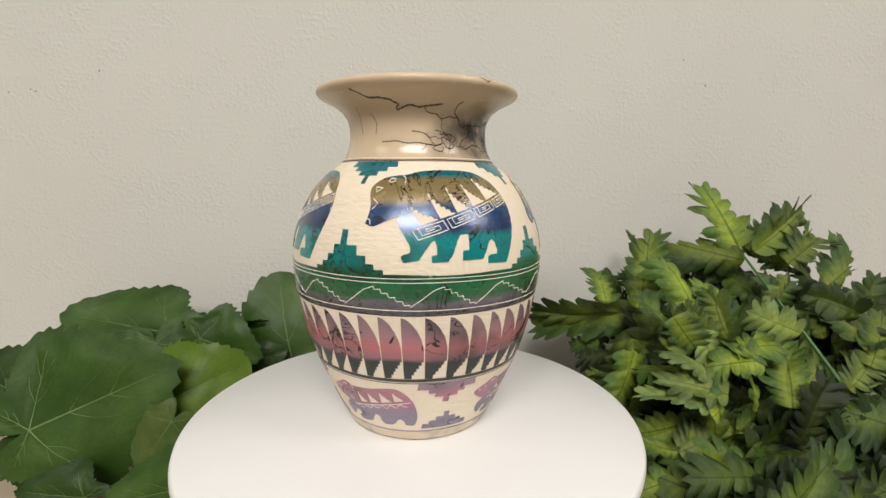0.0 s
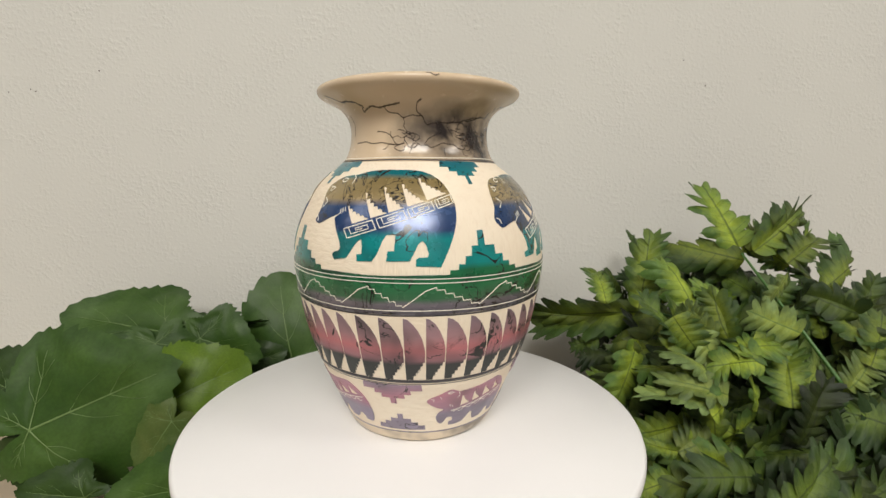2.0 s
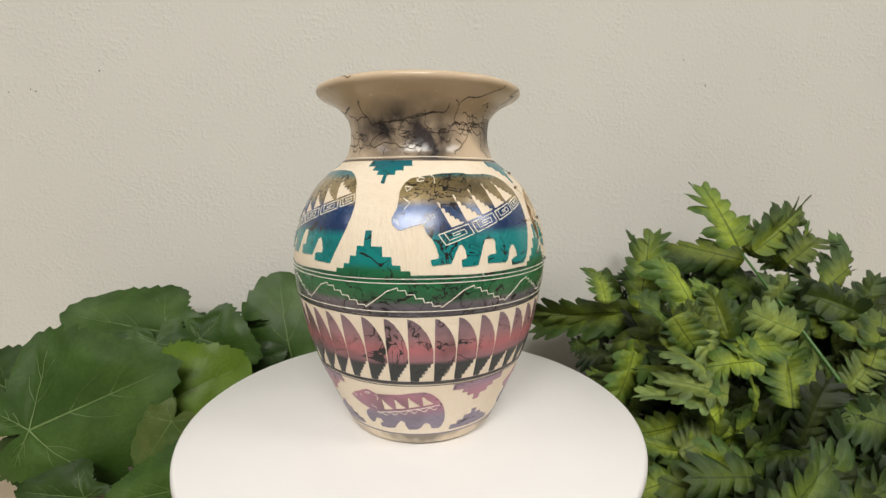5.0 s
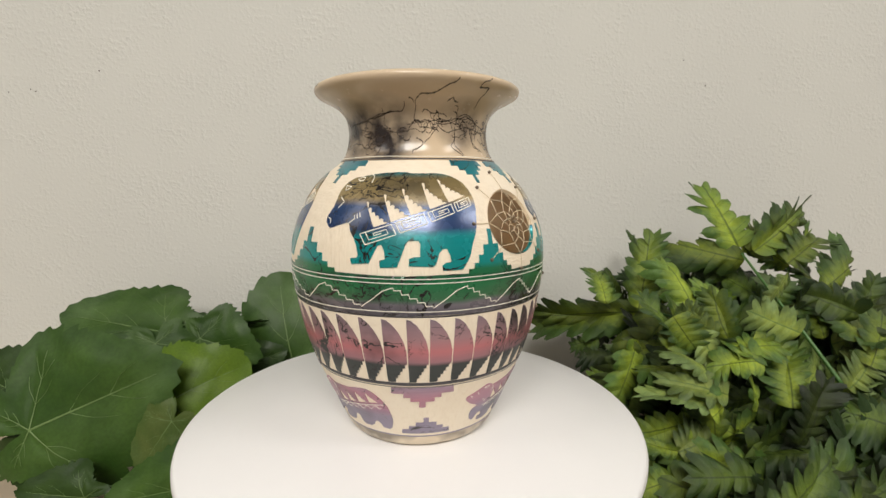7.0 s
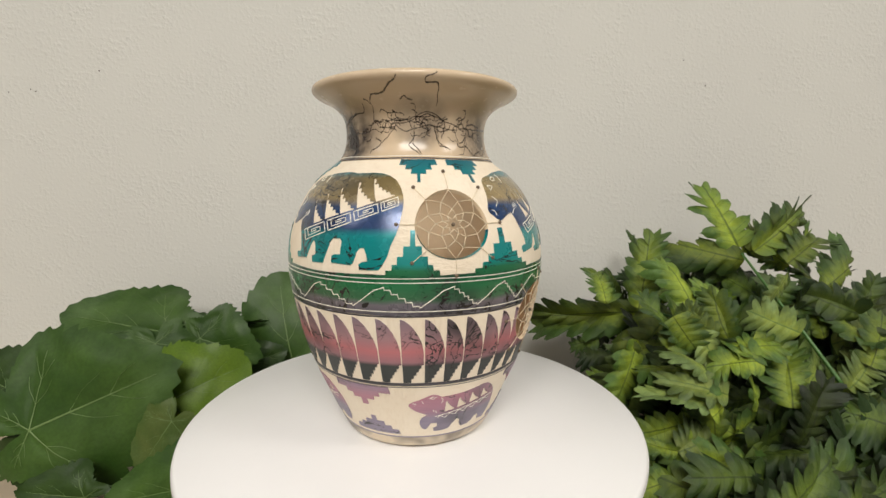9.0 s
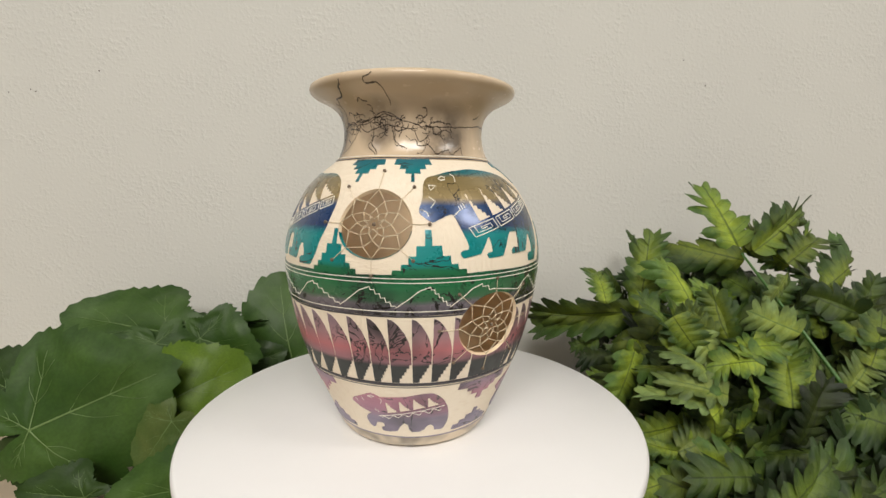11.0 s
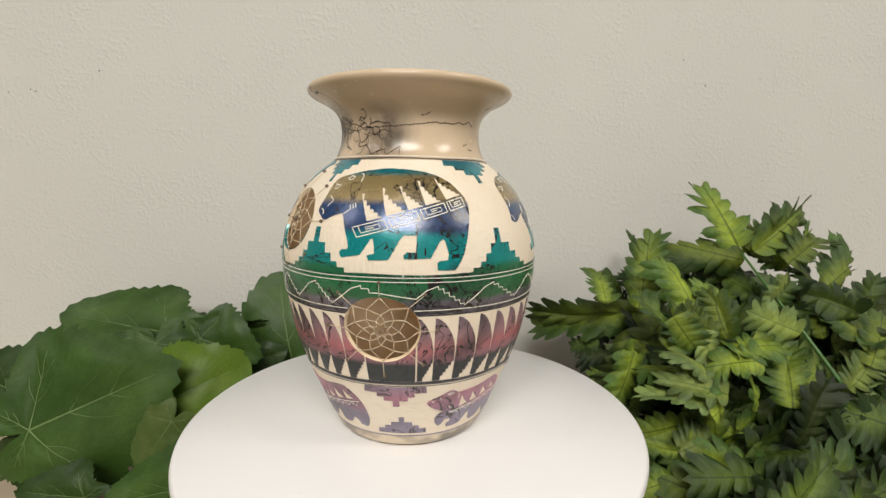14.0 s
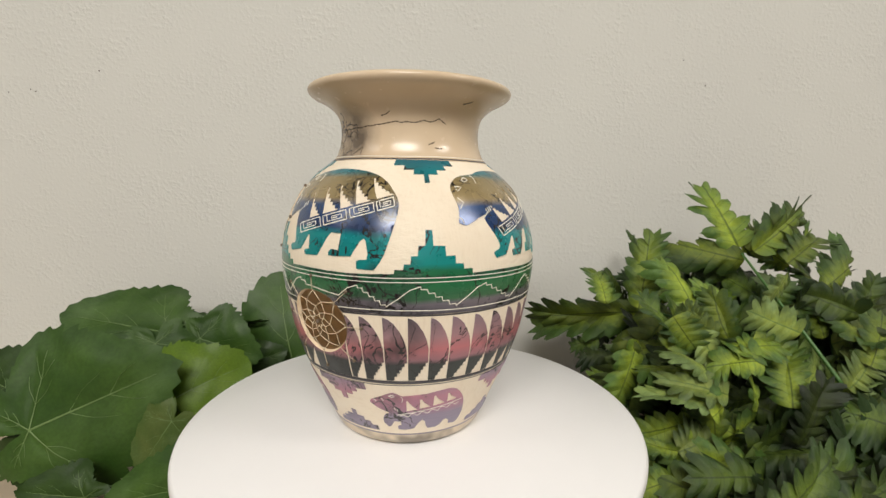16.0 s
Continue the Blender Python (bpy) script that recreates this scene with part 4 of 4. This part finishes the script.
ivy_leaf((-0.318, 0.070, 0.063), (-0.367, 0.080, 0.082), 0.080, 0, 1)
ivy_leaf((-0.231, 0.005, 0.016), (-0.276, 0.005, 0.021), 0.045, 0, 1)
ivy_leaf((-0.177, 0.165, 0.052), (-0.126, 0.170, 0.074), 0.060, 0, 1)
ivy_leaf((-0.300, 0.120, 0.060), (-0.240, 0.118, 0.082), 0.090, 0, 0)
ivy_leaf((-0.215, 0.060, 0.020), (-0.190, 0.020, 0.008), 0.060, 0, 1)


def vine(pts, r):
    part("vine", tube("vine", curve3(pts), r, STEM, 7, 0.7), ivy)


def curve3(pts, n=6):
    out = []
    for i in range(len(pts) - 1):
        p = [Vector(pts[max(i - 1, 0)]), Vector(pts[i]), Vector(pts[i + 1]), Vector(pts[min(i + 2, len(pts) - 1)])]
        for k in range(n):
            t = k / n
            out.append(0.5 * (2 * p[1] + (p[2] - p[0]) * t + (2 * p[0] - 5 * p[1] + 4 * p[2] - p[3]) * t * t + (3 * p[1] - p[0] - 3 * p[2] + p[3]) * t**3))
    return out + [Vector(pts[-1])]


vine([(-0.42, 0.10, 0.03), (-0.30, 0.09, 0.045), (-0.20, 0.10, 0.05), (-0.11, 0.15, 0.05)], 0.0018)
vine([(-0.30, 0.05, 0.01), (-0.22, 0.045, 0.03), (-0.19, 0.06, 0.045)], 0.0015)


def fern_mesh(seed, lobes):
    """A leaf of unit length cut into blunt toothed lobes that lean forwards, about 0.5 wide."""
    rng = random.Random(seed)
    verts, faces = [], []
    curl, twist, cup, sway = rng.uniform(0.10, 0.55), rng.uniform(-0.7, 0.7), rng.uniform(-0.3, 0.7), rng.uniform(-0.28, 0.28)
    def bend(x, y, up):
        z = -curl * x * x + cup * abs(y) - 1.1 * y * y + up
        y += sway * (x * x - x)
        c, q = math.cos(twist * x), math.sin(twist * x)
        return (x, y * c - z * q, z * c + y * q)
    for i in range(lobes):
        x0, x1 = 0.02 + 0.93 * i / lobes, 0.02 + 0.93 * (i + 1) / lobes
        u = (i + 0.5) / lobes
        reach = 0.29 * (math.sin(math.pi * (0.16 + 0.72 * u)) ** 0.6)
        for side in (1, -1):
            w = reach * rng.uniform(0.80, 1.15)
            lean = w * (0.25 + 0.55 * u) * rng.uniform(0.8, 1.2)
            lift, roll = rng.uniform(-0.14, 0.10), rng.uniform(-0.9, 0.9)
            b = len(verts)
            na, ns = 8, 6
            for k in range(na + 1):
                t = k / na
                # three blunt teeth round the end of each lobe
                tooth = 0.055 * math.cos(3 * 2 * math.pi * (t - 0.5))
                end = 1.0 - 0.38 * abs(2 * t - 1) ** 2.2 + tooth
                for j in range(ns + 1):
                    q = end * j / ns
                    gap = 1.08 + 0.10 * math.sin(math.pi * min(1, q))
                    mid = (x0 + x1) / 2
                    x = mid + (t - 0.5) * (x1 - x0) * gap + lean * q ** 1.2
                    ridge = 0.026 * (1 - abs(2 * t - 1)) * min(1, q * 3)
                    verts.append(bend(x, side * w * q, ridge + lift * q * q + roll * (t - 0.5) * (x1 - x0) * q))
            for k in range(na):
                for j in range(ns):
                    p = b + k * (ns + 1) + j
                    f = (p, p + ns + 1, p + ns + 2, p + 1)
                    faces.append(f if side == 1 else f[::-1])
    # the pointed end lobe
    b = len(verts)
    for t in (-1, -0.5, 0, 0.5, 1):
        verts.append(bend(0.93, t * 0.02, 0.002))
        verts.append(bend(1.0 - 0.04 * abs(t) + 0.02, t * 0.055, 0.004))
        verts.append(bend(1.08 - 0.07 * abs(t), t * 0.04, 0.0))
    for k in range(4):
        for j in range(2):
            p = b + k * 3 + j
            faces.append((p, p + 1, p + 4, p + 3))
    return verts, faces


fern = tagged(new("fern_plant"), "artificial bush with toothed feathery green leaves beside the turntable", "artificial plant")
FERN_SHAPES = [fern_mesh(s, k) for s, k in ((1, 6), (2, 5), (3, 6), (4, 7), (5, 6), (6, 6), (7, 7), (8, 6))]
FERN_DATA = {}


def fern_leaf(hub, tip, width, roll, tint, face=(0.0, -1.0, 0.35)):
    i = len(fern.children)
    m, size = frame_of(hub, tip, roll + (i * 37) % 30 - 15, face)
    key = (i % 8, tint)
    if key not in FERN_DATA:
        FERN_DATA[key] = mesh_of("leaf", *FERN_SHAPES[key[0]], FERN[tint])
    part("leaf", FERN_DATA[key], fern, ("", "dark leaf with some shade in its colour", "pale green leaf")[tint], m @ Matrix.Diagonal((size, max(width * 1.85, size * 0.5), size, 1)))


fern_leaf((0.293, 0.095, 0.179), (0.275, 0.125, 0.239), 0.044, 0, 0)
fern_leaf((0.296, 0.090, 0.169), (0.226, 0.085, 0.185), 0.034, -12, 0)
fern_leaf((0.299, 0.090, 0.176), (0.360, 0.100, 0.213), 0.040, 5, 0)
fern_leaf((0.297, 0.095, 0.176), (0.325, 0.110, 0.203), 0.026, 10, 0)
fern_leaf((0.335, 0.090, 0.169), (0.380, 0.100, 0.193), 0.036, 0, 0)
fern_leaf((0.346, 0.100, 0.179), (0.369, 0.120, 0.201), 0.018, 0, 1)
fern_leaf((0.334, 0.085, 0.165), (0.306, 0.090, 0.184), 0.024, -20, 0)
fern_leaf((0.357, 0.075, 0.146), (0.403, 0.085, 0.170), 0.042, 0, 0)
fern_leaf((0.363, 0.080, 0.151), (0.400, 0.090, 0.153), 0.022, 0, 1)
fern_leaf((0.359, 0.075, 0.142), (0.355, 0.090, 0.172), 0.025, 10, 0)
fern_leaf((0.290, 0.033, 0.170), (0.275, 0.024, 0.146), 0.023, -34, 2)
fern_leaf((0.355, 0.075, 0.152), (0.355, 0.070, 0.123), 0.028, 0, 2)
fern_leaf((0.214, 0.120, 0.118), (0.241, 0.150, 0.190), 0.032, 0, 0)
fern_leaf((0.161, 0.068, 0.138), (0.163, 0.094, 0.166), 0.021, 0, 0)
fern_leaf((0.230, 0.110, 0.117), (0.116, 0.130, 0.110), 0.033, 10, 0)
fern_leaf((0.234, 0.050, 0.123), (0.216, 0.068, 0.177), 0.036, 0, 0)
fern_leaf((0.256, 0.110, 0.134), (0.282, 0.130, 0.171), 0.021, 0, 1)
fern_leaf((0.243, 0.110, 0.109), (0.233, 0.130, 0.149), 0.030, 0, 1)
fern_leaf((0.299, 0.100, 0.112), (0.321, 0.120, 0.157), 0.034, 0, 1)
fern_leaf((0.293, 0.100, 0.115), (0.291, 0.120, 0.145), 0.031, 0, 1)
fern_leaf((0.319, 0.095, 0.116), (0.320, 0.110, 0.161), 0.035, 0, 1)
fern_leaf((0.397, 0.060, 0.100), (0.395, 0.090, 0.137), 0.038, 0, 0)
fern_leaf((0.415, 0.070, 0.101), (0.440, 0.090, 0.127), 0.029, 0, 0)
fern_leaf((0.335, 0.080, 0.110), (0.323, 0.090, 0.144), 0.029, 0, 1)
fern_leaf((0.342, 0.080, 0.120), (0.373, 0.100, 0.163), 0.034, 0, 1)
fern_leaf((0.219, 0.090, 0.123), (0.161, 0.060, 0.063), 0.041, 0, 0)
fern_leaf((0.191, 0.070, 0.104), (0.174, 0.050, 0.055), 0.033, 0, 0)
fern_leaf((0.222, 0.033, 0.123), (0.240, 0.015, 0.082), 0.031, 12, 2)
fern_leaf((0.224, 0.037, 0.133), (0.211, 0.042, 0.139), 0.019, -48, 2)
fern_leaf((0.228, 0.006, 0.070), (0.180, 0.006, 0.100), 0.024, 30, 2)
fern_leaf((0.330, 0.020, 0.034), (0.352, 0.030, 0.092), 0.041, 0, 2)
fern_leaf((0.337, 0.030, 0.033), (0.316, 0.030, 0.070), 0.023, 0, 2)
fern_leaf((0.254, 0.040, 0.042), (0.188, 0.030, 0.037), 0.028, 0, 0)
fern_leaf((0.288, 0.000, 0.008), (0.214, 0.000, 0.024), 0.032, 20, 1)
fern_leaf((0.196, 0.000, 0.023), (0.160, -0.010, 0.016), 0.026, 0, 0)
fern_leaf((0.355, 0.050, 0.089), (0.415, 0.060, 0.102), 0.041, 0, 2)
fern_leaf((0.344, 0.020, 0.040), (0.379, 0.020, 0.061), 0.035, 0, 1)
fern_leaf((0.255, 0.006, 0.068), (0.256, 0.015, 0.117), 0.030, 38, 0)
fern_leaf((0.276, -0.002, 0.074), (0.282, 0.015, 0.115), 0.030, -34, 0)
fern_leaf((0.280, 0.030, 0.025), (0.224, 0.030, 0.054), 0.028, 0, 0)
fern_leaf((0.190, -0.005, 0.045), (0.162, -0.010, 0.055), 0.013, 0, 0)
fern_leaf((0.334, -0.020, 0.019), (0.302, 0.000, 0.039), 0.031, 0, 1)
fern_leaf((0.259, 0.024, 0.119), (0.295, 0.015, 0.101), 0.026, 12, 0)
fern_leaf((0.204, 0.050, 0.082), (0.222, 0.070, 0.114), 0.032, 0, 1)
fern_leaf((0.247, 0.033, 0.116), (0.231, 0.042, 0.151), 0.026, -48, 0)
fern_leaf((0.222, 0.110, 0.117), (0.118, 0.130, 0.110), 0.040, 0, 0)
fern_leaf((0.217, 0.080, 0.116), (0.168, 0.060, 0.063), 0.050, 0, 2)
fern_leaf((0.183, 0.070, 0.104), (0.186, 0.060, 0.042), 0.032, 0, 0)
fern_leaf((0.232, 0.006, 0.082), (0.185, 0.015, 0.095), 0.029, 30, 2)
fern_leaf((0.225, 0.015, 0.091), (0.209, 0.024, 0.120), 0.028, 38, 2)
fern_leaf((0.291, 0.015, 0.126), (0.259, 0.024, 0.138), 0.031, -34, 2)
fern_leaf((0.349, 0.050, 0.104), (0.404, 0.050, 0.121), 0.035, 0, 2)
fern_leaf((0.343, 0.030, 0.027), (0.361, 0.040, 0.088), 0.045, 0, 2)
fern_leaf((0.339, 0.030, 0.034), (0.328, 0.040, 0.068), 0.022, 0, 2)
fern_leaf((0.276, 0.010, 0.024), (0.213, 0.020, 0.022), 0.035, 0, 2)
fern_leaf((0.220, 0.010, 0.001), (0.181, 0.020, 0.018), 0.031, 0, 0)
fern_leaf((0.219, 0.030, 0.049), (0.178, 0.030, 0.036), 0.038, 0, 0)
fern_leaf((0.215, -0.002, 0.069), (0.249, 0.006, 0.086), 0.027, 12, 0)
fern_leaf((0.239, 0.015, 0.113), (0.275, 0.015, 0.122), 0.031, -48, 0)
fern_leaf((0.324, 0.060, 0.086), (0.307, 0.070, 0.123), 0.039, 0, 1)
fern_leaf((0.197, 0.033, 0.108), (0.218, 0.042, 0.141), 0.030, 30, 0)
fern_leaf((0.274, 0.030, 0.060), (0.315, 0.020, 0.045), 0.032, 0, 1)
fern_leaf((0.275, 0.000, 0.007), (0.313, 0.000, 0.025), 0.038, 0, 1)
fern_leaf((0.327, 0.000, 0.019), (0.369, 0.000, 0.046), 0.051, 0, 1)
fern_leaf((0.178, 0.120, 0.087), (0.153, 0.130, 0.078), 0.024, 0, 1)
fern_leaf((0.242, 0.050, 0.091), (0.214, 0.050, 0.072), 0.033, 0, 1)
fern_leaf((0.200, 0.033, 0.135), (0.215, 0.024, 0.110), 0.029, 38, 0)
fern_leaf((0.367, 0.020, 0.073), (0.343, 0.020, 0.045), 0.040, 0, 1)
fern_leaf((0.386, 0.050, 0.089), (0.417, 0.060, 0.125), 0.038, 0, 0)
fern_leaf((0.239, 0.000, 0.013), (0.212, 0.010, 0.040), 0.038, 0, 0)
fern_leaf((0.320, 0.030, 0.069), (0.277, 0.030, 0.075), 0.036, 0, 1)
fern_leaf((0.193, 0.100, 0.072), (0.158, 0.110, 0.079), 0.024, 0, 1)
fern_leaf((0.354, 0.060, 0.133), (0.401, 0.060, 0.125), 0.034, 0, 2)
fern_leaf((0.330, 0.060, 0.126), (0.374, 0.070, 0.133), 0.029, 0, 0)
fern_leaf((0.356, 0.040, 0.093), (0.401, 0.050, 0.108), 0.037, 0, 2)
fern_leaf((0.238, 0.033, 0.121), (0.209, 0.042, 0.132), 0.024, -34, 2)
fern_leaf((0.256, 0.006, 0.108), (0.221, 0.006, 0.108), 0.030, 12, 0)
fern_leaf((0.315, 0.035, 0.071), (0.346, 0.040, 0.093), 0.037, 0, 2)
fern_leaf((0.199, 0.010, 0.035), (0.237, 0.015, 0.045), 0.034, 0, 2)
fern_leaf((0.249, 0.000, 0.045), (0.278, -0.005, 0.020), 0.038, 0, 1)
fern_leaf((0.300, 0.000, 0.025), (0.271, 0.005, 0.036), 0.034, 0, 1)
fern_leaf((0.301, -0.020, 0.012), (0.336, -0.020, 0.050), 0.044, 0, 1)
fern_leaf((0.318, -0.030, 0.012), (0.287, -0.025, 0.048), 0.043, 0, 1)
fern_leaf((0.266, -0.030, 0.020), (0.289, -0.030, 0.028), 0.035, 0, 1)
fern_leaf((0.225, -0.020, 0.010), (0.183, -0.020, 0.029), 0.040, 0, 0)
fern_leaf((0.363, 0.000, 0.055), (0.330, 0.010, 0.069), 0.043, 0, 1)
fern_leaf((0.315, 0.065, 0.170), (0.359, 0.075, 0.198), 0.030, 0, 0)
fern_leaf((0.334, 0.050, 0.150), (0.380, 0.060, 0.176), 0.032, 0, 0)
fern_leaf((0.291, 0.075, 0.179), (0.349, 0.085, 0.216), 0.031, 0, 0)
fern_leaf((0.358, 0.030, 0.113), (0.352, 0.050, 0.146), 0.032, 0, 0)
fern_leaf((0.355, 0.020, 0.096), (0.378, 0.030, 0.136), 0.032, 10, 0)
fern_leaf((0.198, 0.085, 0.126), (0.216, 0.100, 0.196), 0.033, 0, 0)
fern_leaf((0.175, 0.100, 0.127), (0.172, 0.120, 0.162), 0.026, 0, 0)
fern_leaf((0.338, 0.045, 0.111), (0.333, 0.055, 0.147), 0.031, 0, 0)
fern_leaf((0.339, 0.020, 0.078), (0.363, 0.020, 0.101), 0.032, 0, 2)
fern_leaf((0.311, 0.050, 0.129), (0.318, 0.070, 0.160), 0.029, 0, 2)


def stem(pts, r=0.0017):
    part("stem", tube("stem", curve3(pts), r, STEM, 7, 0.6), fern)


stem([(0.313, 0.000, 0.092), (0.301, 0.020, 0.120), (0.290, 0.045, 0.148), (0.285, 0.080, 0.177)], 0.0016)
stem([(0.319, 0.080, 0.140), (0.307, 0.085, 0.132), (0.315, 0.090, 0.117)])
stem([(0.352, 0.070, 0.097), (0.335, 0.080, 0.130), (0.335, 0.088, 0.167)])
stem([(0.365, 0.060, 0.085), (0.361, 0.070, 0.118), (0.357, 0.075, 0.149)])
stem([(0.285, 0.080, 0.105), (0.249, 0.090, 0.113), (0.222, 0.110, 0.118)])
stem([(0.36, 0.06, 0.0), (0.345, 0.08, 0.08), (0.330, 0.095, 0.14)])
stem([(0.345, 0.03, 0.004), (0.287, 0.06, 0.096), (0.248, 0.08, 0.113)])
stem([(0.33, 0.02, 0.0), (0.345, 0.028, 0.03), (0.365, 0.04, 0.09)])
stem([(0.30, 0.04, 0.0), (0.22, 0.08, 0.08), (0.2, 0.12, 0.12)])
# the dense inside of the bush; low inner leaves carry painted-in shade
rng = random.Random(11)
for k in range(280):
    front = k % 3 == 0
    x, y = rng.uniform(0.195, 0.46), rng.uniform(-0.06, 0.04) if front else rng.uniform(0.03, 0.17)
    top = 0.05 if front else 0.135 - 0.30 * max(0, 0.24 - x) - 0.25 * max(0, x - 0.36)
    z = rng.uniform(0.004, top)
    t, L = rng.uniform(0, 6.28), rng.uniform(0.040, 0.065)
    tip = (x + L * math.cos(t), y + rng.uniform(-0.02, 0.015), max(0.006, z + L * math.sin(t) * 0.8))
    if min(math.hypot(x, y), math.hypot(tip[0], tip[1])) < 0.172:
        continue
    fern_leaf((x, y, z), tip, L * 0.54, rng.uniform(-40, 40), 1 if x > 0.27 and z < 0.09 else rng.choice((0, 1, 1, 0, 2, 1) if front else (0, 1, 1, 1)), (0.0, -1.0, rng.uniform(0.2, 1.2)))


# ---- movement ----
def motions():
    times = [k * 0.5 for k in range(33)]
    lean = pose(0, 0, 0, 0.52, -0.10, 0)
    walk(vase, [(t, pose(0, 0, PLATE_TOP + 0.0003, 0, 0, SPIN * t) @ Matrix.Translation((0.0022, 0.0040, 0)) @ lean) for t in times])
    walk(DISC, [(t, pose(0, 0, PLATE_TOP, 0, 0, SPIN * t) @ Matrix.Translation((-0.0006, 0.0005, 0))) for t in times])


motions()
